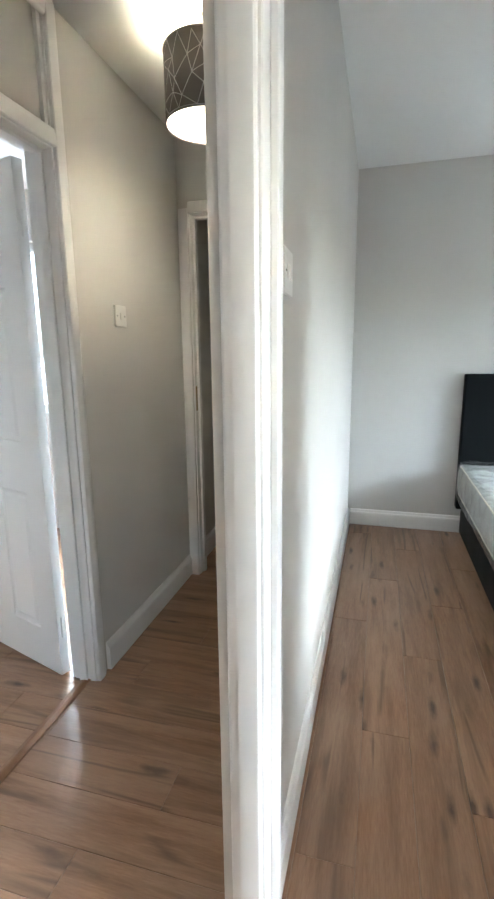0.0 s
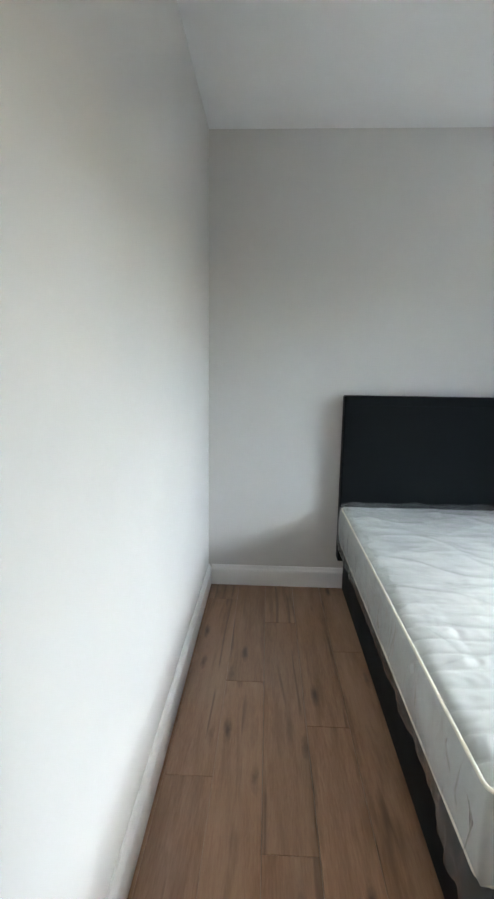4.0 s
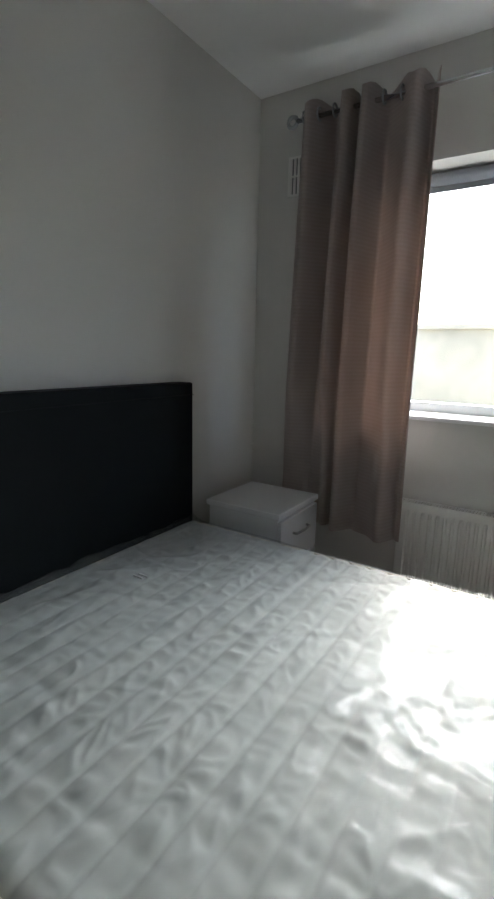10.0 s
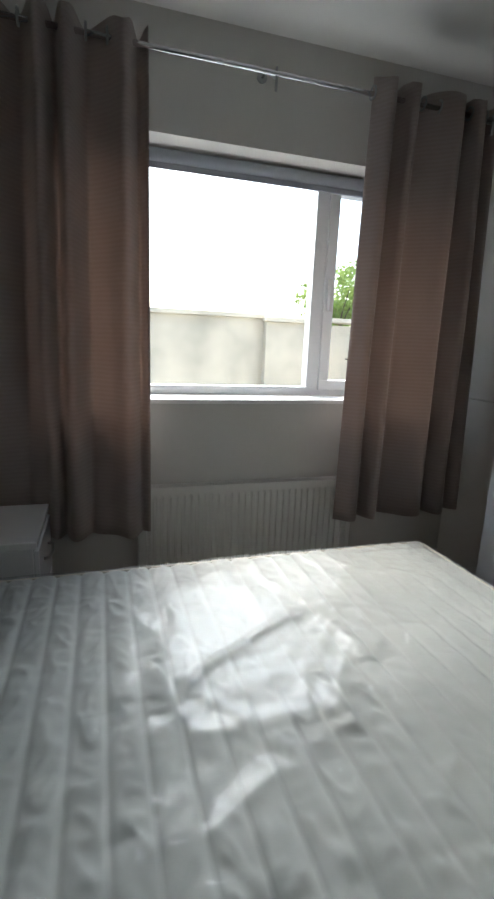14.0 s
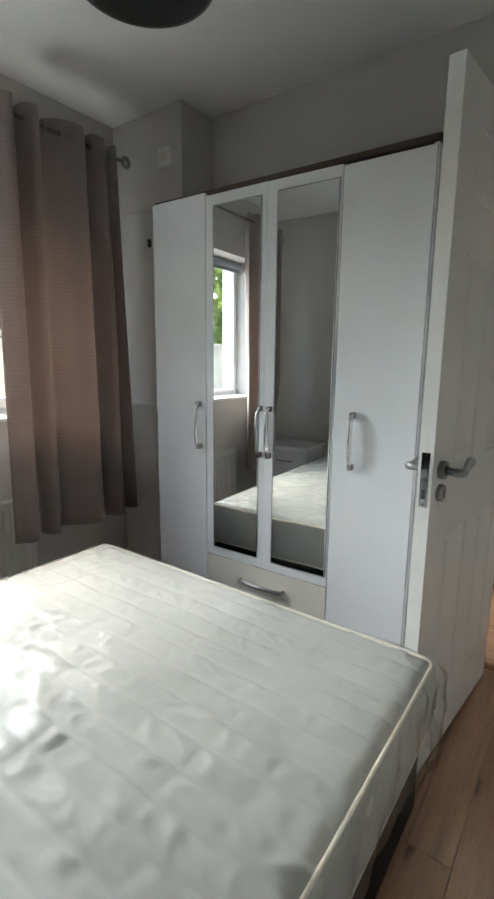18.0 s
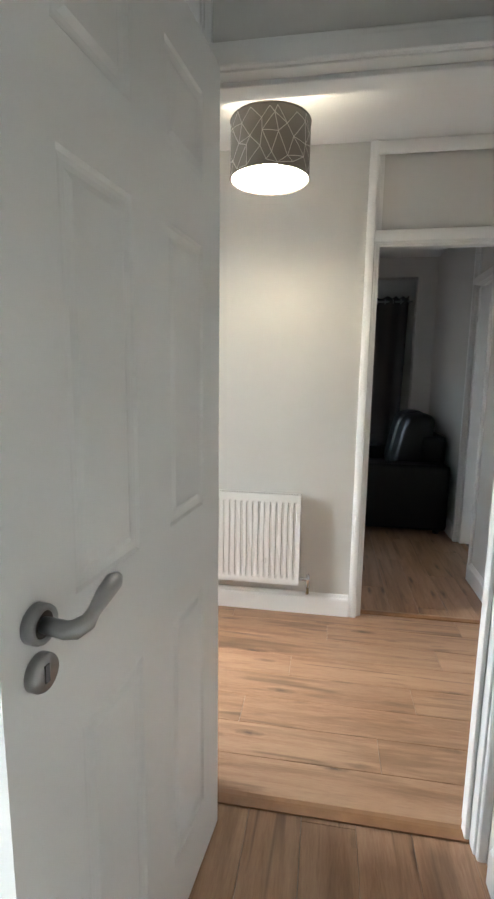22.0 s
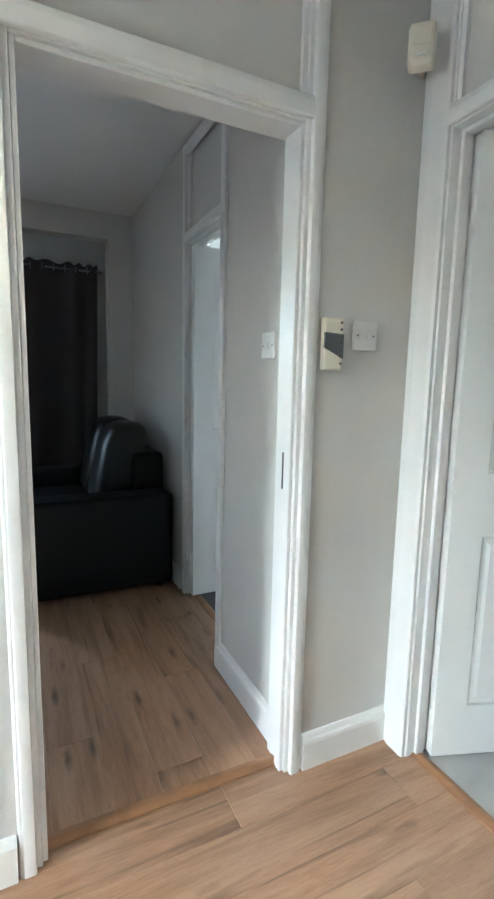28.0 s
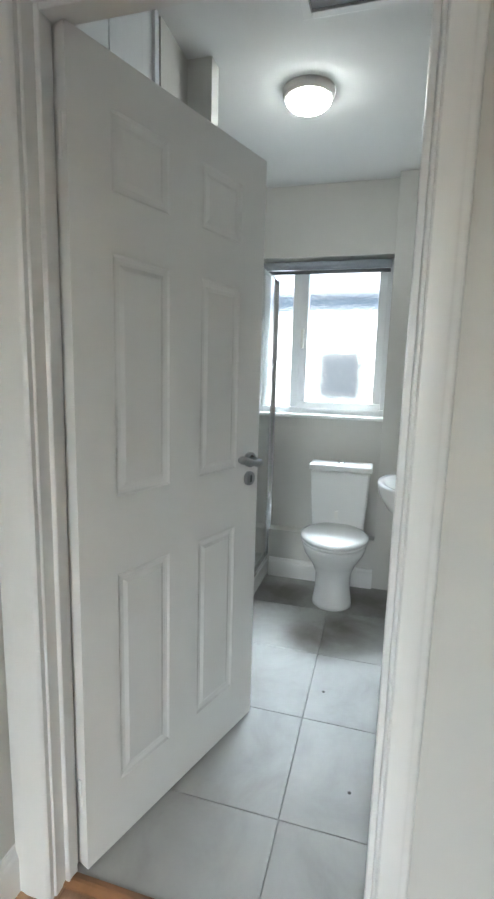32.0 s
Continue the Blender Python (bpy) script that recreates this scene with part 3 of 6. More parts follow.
def doorway(name, m, u0, u1, deep, head=1.995, top=HALL_H, stop=0.05, near=True, far=True, label="", far_top=None, wide=1.0, reveal=0.006, first_wide=None):
    """A door frame in local axes: opening from u0 to u1 along x, wall from y = 0 to deep, z up. Face y = 0 looks along -y."""
    d = thing(name, m, label or "white gloss door frame with a painted panel above it", "door frame", kind="structure")
    for a, b in ((u0 - 0.028, u0), (u1, u1 + 0.028)):
        part("jamb", solid((a, b, 0.001, deep - 0.001, 0, top - 0.002), bevel=0.002, segments=1), GLOSS, d)
    part("head", solid((u0, u1, 0.001, deep - 0.001, head, head + 0.03), bevel=0.002, segments=1), GLOSS, d)
    part("door_stop", solid((u0, u0 + 0.013, stop, stop + 0.035, 0, head), bevel=0.002, segments=1), GLOSS, d)
    part("door_stop", solid((u1 - 0.013, u1, stop, stop + 0.035, 0, head), bevel=0.002, segments=1), GLOSS, d)
    part("door_stop", solid((u0 + 0.013, u1 - 0.013, stop, stop + 0.035, head - 0.013, head), bevel=0.002, segments=1), GLOSS, d)
    if top > head + 0.1:
        part("transom_panel", solid((u0, u1, 0.02, deep - 0.02, head + 0.03, top - 0.002)), WALL, d, "warm grey painted panel above the door")
    for v, flip, want, high in ((0, -1, near, top), (deep, 1, far, far_top or top)):
        if not want:
            continue
        upright(d, u0 - reveal, -1, v, flip, 0, high - 0.002, wide=(first_wide or wide) if v == 0 else wide)
        upright(d, u1 + reveal, 1, v, flip, 0, high - 0.002, wide=wide)
        crosspiece(d, u0 - reveal, u1 + reveal, head + 0.004, 1, v, flip)
        if high > head + 0.1:
            crosspiece(d, u0 - reveal, u1 + reveal, high - 0.004, -1, v, flip, "top_architrave")
            for u, w in ((u0, 1), (u1, -1)):
                part("panel_bead", solid((u, u + w * 0.016, v - flip * 0.02, v - flip * 0.006, head + 0.034, high - 0.01)), GLOSS, d)
    return d


d_bed = doorway("door_frame_bedroom", pose(0, 0.7, 0), 0.006, 0.777, 0.12, 2.03, HALL_H, 0.045, label="white gloss bedroom door frame with a painted panel above")
part("strike_plate", solid((0.0045, 0.0075, 0.095, 0.118, 0.92, 1.07), bevel=0.001, segments=1), DARK_METAL, d_bed, "dark worn steel strike plate")
part_of_plan = SOUTH_PART
d_lounge = doorway("door_frame_lounge", pose(0, -0.46, 0) @ pose(0, 0, 0, 0, 0, 180), -0.238, 0.486, 0.12, 1.965, HALL_H, 0.012, wide=0.72, reveal=0.014, label="white gloss lounge door frame without its door leaf")
part("strike_plate", solid((0.4845, 0.4875, 0.052, 0.076, 0.935, 1.05), bevel=0.001, segments=1), DARK_METAL, d_lounge, "dark steel strike plate")
d_bath = doorway("door_frame_bathroom", pose(-0.9, 0, 0, 0, 0, 90), -0.345, 0.4, 0.1, 1.995, HALL_H, 0.035, first_wide=1.85, label="white gloss bathroom door frame with a painted panel above")
part_of_plan = NORTH_PART
d_side = doorway("door_frame_side_room", pose(-0.9, 0, 0, 0, 0, 90), 0.72, 1.505, 0.1, 1.99, HALL_H, 0.035, label="white gloss side room door frame with a painted panel above")
d_end = doorway("door_frame_corridor_end", pose(0, 2.53, 0), -0.83, -0.14, 0.1, 2.04, 2.07, 0.04, label="white gloss door frame closing the corridor")
part("strike_plate", solid((-0.8315, -0.8285, 0.012, 0.034, 1.0, 1.14), bevel=0.001, segments=1), BRASS, d_end, "brass strike plate")
part_of_plan = SOUTH_PART
structure("trim_lounge_corner", solid((-0.533, -0.506, -1.118, -1.076, 0.0, 2.5), bevel=0.003), GLOSS, "white gloss upright strip on the wall corner")
d_kitchen = doorway("door_frame_kitchen", pose(-0.62, 0, 0, 0, 0, 90), -1.85, -1.13, 0.1, 2.0, 2.5, 0.035, label="white gloss kitchen door frame with a panel above")


def threshold(x0, x1, y0, y1):
    long_x = x1 - x0 > y1 - y0
    prof = [(0, 0.0), (0.003, 0.006), (0.4, 0.011), (0.6, 0.011), (0.997, 0.006), (1, 0.0)]
    bm = bmesh.new()
    w = (y1 - y0) if long_x else (x1 - x0)
    ends = []
    for u in ((x0, x1) if long_x else (y0, y1)):
        ends.append([bm.verts.new((u, y0 + w * p, q) if long_x else (x0 + w * p, u, q)) for p, q in prof])
    for k in range(len(prof) - 1):
        bm.faces.new((ends[0][k], ends[0][k + 1], ends[1][k + 1], ends[1][k]))
    bm.faces.new(ends[0]), bm.faces.new(ends[1])
    bmesh.ops.recalc_face_normals(bm, faces=bm.faces[:])
    ob = new("threshold_strip", mesh_of("threshold_strip", bm, STRIP))
    ob.matrix_world = part_of_plan
    return tagged(ob, "rounded wooden threshold strip on the laminate floor", "threshold", "door thresholds")


threshold(-0.486, 0.238, -0.545, -0.5)
threshold(-0.965, -0.925, -0.345, 0.4)
threshold(-0.69, -0.65, -1.85, -1.13)
part_of_plan = NORTH_PART
threshold(-0.965, -0.925, 0.72, 1.505)
threshold(0.006, 0.777, 0.735, 0.785)


# ---- door leaves ----
def hinge(parent, z):
    h = part("hinge", lathe([(0.0055, -0.045), (0.0055, 0.045)], 10, at=(0, 0, z)), GLOSS, parent, "white painted butt hinge", True)
    part("hinge_flap", solid((0.002, 0.03, -0.002, 0.001, z - 0.045, z + 0.045)), GLOSS, h)


def lever(parent, x, y, z, out, way):
    """A lever handle with a round rose and a key rose under it."""
    rose = part("rose", lathe([(0.026, 0), (0.026, 0.012), (0.0245, 0.016), (0.019, 0.017), (0.018, 0.012), (0.0, 0.012)], 28, "y", (x, y, z)), STEEL, parent, "satin steel drum rose", True)
    rose.data.transform(Matrix.Translation((0, y, 0)) @ Matrix.Diagonal((1, out, 1, 1)) @ Matrix.Translation((0, -y, 0)))
    low, high = sorted((y + out * 0.0122, y + out * 0.0135))
    part("recess", lathe([(0.0175, low), (0.0175, high)], 24, "y", (x, 0, z)), DARK_METAL, rose, "dark recess ring")
    pts = [(x, y + out * 0.012, z), (x, y + out * 0.045, z - 0.002), (x + way * 0.006, y + out * 0.054, z - 0.003), (x + way * 0.028, y + out * 0.056, z - 0.005), (x + way * 0.045, y + out * 0.054, z + 0.0), (x + way * 0.08, y + out * 0.05, z + 0.01), (x + way * 0.105, y + out * 0.048, z + 0.016), (x + way * 0.118, y + out * 0.047, z + 0.018)]
    part("lever", tube(pts, [0.0105, 0.0115, 0.0125, 0.0115, 0.009, 0.0125, 0.0135, 0.008], 12), STEEL, parent, "satin steel lever handle", True)
    key = part("key_rose", lathe([(0.025, 0), (0.025, 0.01), (0.0235, 0.014), (0.0, 0.014)], 28, "y", (x, y, z - 0.066)), STEEL, parent, "satin steel keyhole rose", True)
    key.data.transform(Matrix.Translation((0, y, 0)) @ Matrix.Diagonal((1, out, 1, 1)) @ Matrix.Translation((0, -y, 0)))
    part("keyhole", solid((x - 0.004, x + 0.004, min(y + out * 0.0135, y + out * 0.0155), max(y + out * 0.0135, y + out * 0.0155), z - 0.078, z - 0.054)), DARK_PLASTIC, key)


def door_leaf(name, m, wide, high, label, handles=True):
    """A six-panel leaf in local axes: the hinge at x = 0, growing along +x, 40 mm thick about y = 0, its foot 8 mm up."""
    d = thing(name, m, label, "door")
    z0 = 0.008
    st, mu, pw = 0.114, 0.128, 0.188
    cols = [(st, st + pw), (st + pw + mu, st + 2 * pw + mu)]
    rows = [(0.182, 0.778), (0.983, 1.562), (1.695, 1.868)]
    rows = [(z0 + a * high / 1.98, z0 + b * high / 1.98) for a, b in rows]
    bm = bmesh.new()
    xs = sorted({0, wide, *(c for p in cols for c in p)})
    zs = sorted({z0, z0 + high, *(c for p in rows for c in p)})
    for xa, xb in zip(xs, xs[1:]):
        for za, zb in zip(zs, zs[1:]):
            cx, cz = (xa + xb) / 2, (za + zb) / 2
            if not (any(a < cx < b for a, b in cols) and any(a < cz < b for a, b in rows)):
                box(bm, xa, xb, -0.02, 0.02, za, zb)
    bmesh.ops.remove_doubles(bm, verts=bm.verts[:], dist=1e-6)
    seen_faces = {}
    for f in bm.faces[:]:
        seen_faces.setdefault(tuple(round(c, 5) for c in f.calc_center_median()), []).append(f)
    bmesh.ops.delete(bm, geom=[f for fs in seen_faces.values() if len(fs) > 1 for f in fs], context="FACES_ONLY")
    bmesh.ops.recalc_face_normals(bm, faces=bm.faces[:])
    part("leaf", bm, GLOSS, d)
    for xa, xb in cols:
        for za, zb in rows:
            bm = bmesh.new()
            for s in (-1, 1):
                loops = []
                for inset, y in ((0, 0.02), (0.006, 0.0155), (0.013, 0.0142), (0.021, 0.0142), (0.033, 0.0185)):
                    loops.append([bm.verts.new((x, s * y, z)) for x, z in ((xa + inset, za + inset), (xb - inset, za + inset), (xb - inset, zb - inset), (xa + inset, zb - inset))])
                for a, b in zip(loops, loops[1:]):
                    for k in range(4):
                        bm.faces.new((a[k], a[(k + 1) % 4], b[(k + 1) % 4], b[k]))
                bm.faces.new(loops[-1])
            bmesh.ops.recalc_face_normals(bm, faces=bm.faces[:])
            part("panel", bm, GLOSS, d)
    for z in (0.22, high - 0.2):
        hinge(d, z)
    if handles:
        lock = part("lock_plate", solid((wide - 0.001, wide + 0.0015, -0.012, 0.012, 0.912, 1.066), bevel=0.0008, segments=1), CHROME, d, "chrome lock plate in the door edge")
        part("latch", solid((wide + 0.001, wide + 0.012, -0.006, 0.006, 0.995, 1.02), bevel=0.003, segments=1), STEEL, lock)
        part("bolt_slot", solid((wide + 0.001, wide + 0.002, -0.006, 0.006, 0.935, 0.962)), DARK_PLASTIC, lock)
        for z in (0.92, 1.058):
            part("screw", lathe([(0.003, 0.0015), (0.003, 0.0022)], 8, "x", (wide, 0, z)), DARK_METAL, lock)
        for s in (-1, 1):
            lever(d, wide - 0.06, s * 0.02, 1.012, s, -1)
    return d


def leaf_pose(hx, hy, fx, fy):
    return pose(hx, hy, 0, 0, 0, math.degrees(math.atan2(fy - hy, fx - hx)))


door_leaf("door_bedroom", leaf_pose(0.752, 0.845, 0.837, 1.61), 0.762, 2.02, "white gloss six-panel bedroom door standing open beside the wardrobe")
door_leaf("door_side_room", leaf_pose(-1.05, 1.515, -1.58, 1.677), 0.76, 1.975, "white gloss six-panel side room door standing open")
part_of_plan = SOUTH_PART
door_leaf("door_bathroom", leaf_pose(-0.983, -0.325, -1.66, -0.09), 0.75, 1.982, "white gloss six-panel bathroom door standing ajar")
door_leaf("door_kitchen", leaf_pose(-0.64, -1.816, -1.35, -1.845), 0.72, 1.975, "white gloss six-panel kitchen door standing open")
part_of_plan = NORTH_PART


# ---- windows ----
def frame_bars(parent, name, axis, v0, v1, u0, u1, z0, z1, w, mat):
    """Four bars round an opening: v across the wall, u along it."""
    def bar(a, b, c, d):
        s = (v0, v1, a, b, c, d) if axis == "y" else (a, b, v0, v1, c, d)
        return solid(s, bevel=0.004, segments=2)
    for n, (a, b, c, d) in (("bottom_rail", (u0, u1, z0, z0 + w)), ("top_rail", (u0, u1, z1 - w, z1)), ("side_stile", (u0, u0 + w, z0 + w, z1 - w)), ("side_stile", (u1 - w, u1, z0 + w, z1 - w))):
        part(n, bar(a, b, c, d), mat, parent)


def pane(parent, axis, v, u0, u1, z0, z1, mat):
    s = (v - 0.003, v + 0.003, u0, u1, z0, z1) if axis == "y" else (u0, u1, v - 0.003, v + 0.003, z0, z1)
    p = part("pane", solid(s), mat, parent, "clear glass pane")
    p.visible_shadow = False
    return p


win = thing("window_1", pose(0, 0, 0), "white plastic bedroom window with one fixed pane and a side sash", "window", kind="structure")
frame_bars(win, "frame", "y", 2.95, 3.02, 1.33, 3.12, 1.032, 2.112, 0.045, UPVC)
part("mullion", solid((2.95, 3.02, 1.80, 1.875, 1.077, 2.067), bevel=0.004), UPVC, win)
pane(win, "y", 2.985, 1.875, 3.075, 1.077, 2.067, GLASS)
sash = part("sash", solid((2.935, 2.99, 1.355, 1.81, 1.06, 1.115), (2.935, 2.99, 1.355, 1.81, 2.03, 2.085), (2.935, 2.99, 1.355, 1.41, 1.115, 2.03), (2.935, 2.99, 1.755, 1.81, 1.115, 2.03), bevel=0.004), UPVC, win, "white side-hung opening sash")
pane(sash, "y", 2.97, 1.41, 1.755, 1.115, 2.03, GLASS)
part("window_handle", solid((2.905, 2.935, 1.772, 1.792, 1.47, 1.6), (2.925, 2.936, 1.768, 1.796, 1.57, 1.63), bevel=0.005), WHITE_PLASTIC, sash)
part("sill_board", solid((2.73, 2.95, 1.33, 3.12, 1.012, 1.032), bevel=0.005), GLOSS, win, "white gloss window board")
blind = thing("roller_blind", pose(0, 0, 0), "grey roller blind rolled up under the window head", "blind")
part("roll", lathe([(0.028, 0), (0.028, 1.74)], 24, "y", (2.905, 1.355, 2.078)), BLIND, blind, "", True)
part("hem_bar", solid((2.9, 2.91, 1.36, 3.09, 2.025, 2.05), bevel=0.003), BLIND, blind)
part("bracket", solid((2.875, 2.935, 3.096, 3.1, 2.045, 2.112)), WHITE_PLASTIC, blind)
part("bracket", solid((2.875, 2.935, 1.345, 1.349, 2.045, 2.112)), WHITE_PLASTIC, blind)

part_of_plan = SOUTH_PART
win2 = thing("window_2", pose(0, 0, 0), "white plastic bathroom window with frosted glass", "window", kind="structure")
frame_bars(win2, "frame", "y", -3.25, -3.19, -0.425, 0.37, 1.062, 2.02, 0.04, UPVC)
part("mullion", solid((-3.25, -3.19, -0.235, -0.18, 1.102, 1.98), bevel=0.004), UPVC, win2)


def frosted(name):
    m, t, b = material(name)
    b.inputs["Base Color"].default_value = (0.93, 0.96, 0.97, 1)
    b.inputs["Transmission Weight"].default_value, b.inputs["IOR"].default_value = 1.0, 1.2
    b.inputs["Roughness"].default_value = 0.08
    bumped(t, b, noise_of(t, texco(t), 60.0, 3, 0.5, 0.5), 0.6, 0.004)
    return m


FROST = frosted("pebbled_glass")
pane(win2, "y", -3.22, -0.385, -0.235, 1.102, 1.98, FROST)
sash2 = part("sash", solid((-3.235, -3.175, -0.185, 0.345, 1.09, 1.14), (-3.235, -3.175, -0.185, 0.345, 1.95, 2.0), (-3.235, -3.175, -0.185, -0.135, 1.14, 1.95), (-3.235, -3.175, 0.295, 0.345, 1.14, 1.95), bevel=0.004), UPVC, win2, "white opening sash")
pane(sash2, "y", -3.21, -0.135, 0.295, 1.14, 1.95, FROST)
part("window_handle", solid((-3.175, -3.145, -0.172, -0.152, 1.48, 1.6), bevel=0.005), WHITE_PLASTIC, sash2)
part("sill_board", solid((-3.19, -3.062, -0.425, 0.37, 1.042, 1.062), bevel=0.004), GLOSS, win2)
blind2 = thing("roller_blind", pose(0, 0, 0), "grey roller blind rolled up above the bathroom window", "blind")
part("roll", lathe([(0.025, 0), (0.025, 0.77)], 20, "y", (-3.14, -0.41, 1.982)), BLIND, blind2, "", True)
part("hem_bar", solid((-3.135, -3.125, -0.405, 0.355, 1.93, 1.952), bevel=0.003), DARK_PLASTIC, blind2)

part_of_plan = NORTH_PART
win3 = thing("window_3", pose(0, 0, 0), "plain white window of the side room", "window", kind="structure")
frame_bars(win3, "frame", "x", 3.05, 3.11, -2.75, -1.35, 0.9, 2.1, 0.06, UPVC)
pane(win3, "x", 3.08, -2.69, -1.41, 0.96, 2.04, GLASS)
part_of_plan = SOUTH_PART
win4 = thing("window_4", pose(0, 0, 0), "white lounge bay window behind dark curtains", "window", kind="structure")
frame_bars(win4, "frame", "x", -3.69, -3.63, 0.5, 2.1, 0.9, 2.05, 0.06, UPVC)
pane(win4, "x", -3.66, 0.56, 2.04, 0.96, 1.99, GLASS)


win5 = thing("window_5", pose(0, 0, 0), "plain white kitchen window", "window", kind="structure")
frame_bars(win5, "frame", "x", -3.07, -3.02, -1.9, -0.85, 1.0, 2.1, 0.06, UPVC)
pane(win5, "x", -3.045, -1.84, -0.91, 1.06, 2.04, GLASS)
part_of_plan = NORTH_PART
front = thing("door_front", pose(0, 0, 0), "white glazed front door closing the hall", "door", kind="structure")
frame_bars(front, "frame", "y", 2.01, 2.09, -0.36, 0.56, 0.0, 2.1, 0.05, UPVC)
frame_bars(front, "leaf", "y", 2.03, 2.08, -0.31, 0.51, 0.05, 2.05, 0.11, UPVC)
part("bottom_panel", solid((2.035, 2.075, -0.2, 0.4, 0.16, 0.5), bevel=0.004), UPVC, front)
part("lock_stile", solid((2.035, 2.075, -0.2, -0.06, 0.5, 1.94), bevel=0.004), UPVC, front)
pane(front, "y", 2.055, -0.06, 0.4, 0.5, 1.94, GLASS)


# ---- bedroom: bed ----
def fold_height(x, y):
    return noise.noise(Vector((x * 3.1, y * 3.1, 0.3))) * 0.006 + noise.noise(Vector((x * 9.0, y * 14.0, 1.7))) * 0.004


BX0, BX1, BY0, BY1 = 0.752, 2.112, 1.7, 3.56
MZ0, MZ1 = 0.31, 0.535
bed = thing("divan_base", pose(BX0, BY0, 0), "black faux leather divan base with a tall plain headboard", "bed")
part("base", solid((0.02, 1.34, -0.03, 1.86, 0.03, 0.31), bevel=0.018, segments=3), BED_BLACK, bed)
for cx in (0.1, 1.27):
    for cy in (0.1, 1.76):
        part("castor", lathe([(0.022, 0.0), (0.022, 0.03)], 12, at=(cx, cy, 0.0)), DARK_PLASTIC, bed)
head = part("headboard", solid((-0.01, 1.37, 1.862, 1.945, 0.2, 1.165), bevel=0.012, segments=3), BED_BLACK, bed, "tall plain black upholstered headboard")
part("headboard_seam", tube([(0.012, 1.861, 1.112), (0.69, 1.8605, 1.112), (1.368, 1.861, 1.112)], 0.002, 6), BED_BLACK, head)
for cx in (0.25, 1.13):
    part("headboard_strut", solid((cx - 0.03, cx + 0.03, 1.87, 1.93, 0.0, 0.22)), DARK_PLASTIC, head)


def mattress_mesh():
    """Quilted top with stitched channels, rounded borders."""
    bm = bmesh.new()
    w, l, h = BX1 - BX0, BY1 - BY0, MZ1 - MZ0
    nx, ny = 170, 330
    grid = []
    for j in range(ny + 1):
        row = []
        for i in range(nx + 1):
            u, v = i / nx * w, j / ny * l
            edge = min(u, w - u, v, l - v)
            z = h - 0.012 * max(0, 1 - edge / 0.045) ** 2
            pu, pv = (u % 0.145) / 0.145, (v % 0.0725) / 0.0725
            cu, cv = min(pu, 1 - pu) * 0.145, min(pv, 1 - pv) * 0.0725
            z -= 0.0018 * math.exp(-((cu / 0.009) ** 2)) + 0.0035 * math.exp(-((cv / 0.0045) ** 2))
            z += (0.0042 * noise.noise(Vector((u * 30, v * 12, 6.1))) + 0.0056 * (1 - abs(noise.noise(Vector((u * 19 + 1.5 * noise.noise(Vector((u * 7, v * 15, 1.1))), v * 15, 2.7))))) ** 5 + 0.0012 * noise.noise(Vector((u * 120, v * 90, 5.1)))) * min(1, cv / 0.02)
            z += 0.003 * math.sin(math.pi * pv) ** 0.7
            z += fold_height(u, v) * min(1, edge / 0.1)
            row.append(bm.verts.new((u, v, z)))
        grid.append(row)
    for j in range(ny):
        for i in range(nx):
            bm.faces.new((grid[j][i], grid[j][i + 1], grid[j + 1][i + 1], grid[j + 1][i]))
    rim = [grid[0][i] for i in range(nx + 1)] + [grid[j][nx] for j in range(1, ny + 1)] + [grid[ny][i] for i in range(nx - 1, -1, -1)] + [grid[j][0] for j in range(ny - 1, 0, -1)]
    last = rim
    for z, out in ((h - 0.03, 0.008), (h * 0.6, 0.012), (h * 0.35, 0.012), (0.02, 0.006), (0.0, -0.005)):
        ring = []
        for v in rim:
            cx, cy = v.co.x - w / 2, v.co.y - l / 2
            wob = 0.004 * noise.noise(Vector((v.co.x * 6, v.co.y * 6, z * 8)))
            ring.append(bm.verts.new((v.co.x + (out + wob) * (1 if cx > w / 2 - 1e-4 else -1 if cx < -w / 2 + 1e-4 else 0), v.co.y + (out + wob) * (1 if cy > l / 2 - 1e-4 else -1 if cy < -l / 2 + 1e-4 else 0), z)))
        n = len(rim)
        for k in range(n):
            bm.faces.new((last[k], last[(k + 1) % n], ring[(k + 1) % n], ring[k]))
        last = ring
    bm.faces.new(last)
    bmesh.ops.recalc_face_normals(bm, faces=bm.faces[:])
    return bm


mat_ob = thing("mattress", pose(BX0, BY0, MZ0), "cream quilted mattress still in its clear plastic wrap", "mattress")
part("quilted_body", mattress_mesh(), TICKING, mat_ob, "", True)


def rounded_loop(w, l, r, z, out=0.0, steps=6):
    pts = []
    for cx, cy, a0 in ((w - r, r, -90), (w - r, l - r, 0), (r, l - r, 90), (r, r, 180)):
        for k in range(steps + 1):
            a = radians(a0 + 90 * k / steps)
            pts.append((cx + (r + out) * math.cos(a), cy + (r + out) * math.sin(a), z))
    return pts


for z in (0.215, 0.012):
    part("piping", tube(rounded_loop(BX1 - BX0, BY1 - BY0, 0.03, z, 0.003), 0.0045, 8, True), PIPING, mat_ob, "cream stitched edge piping", True)


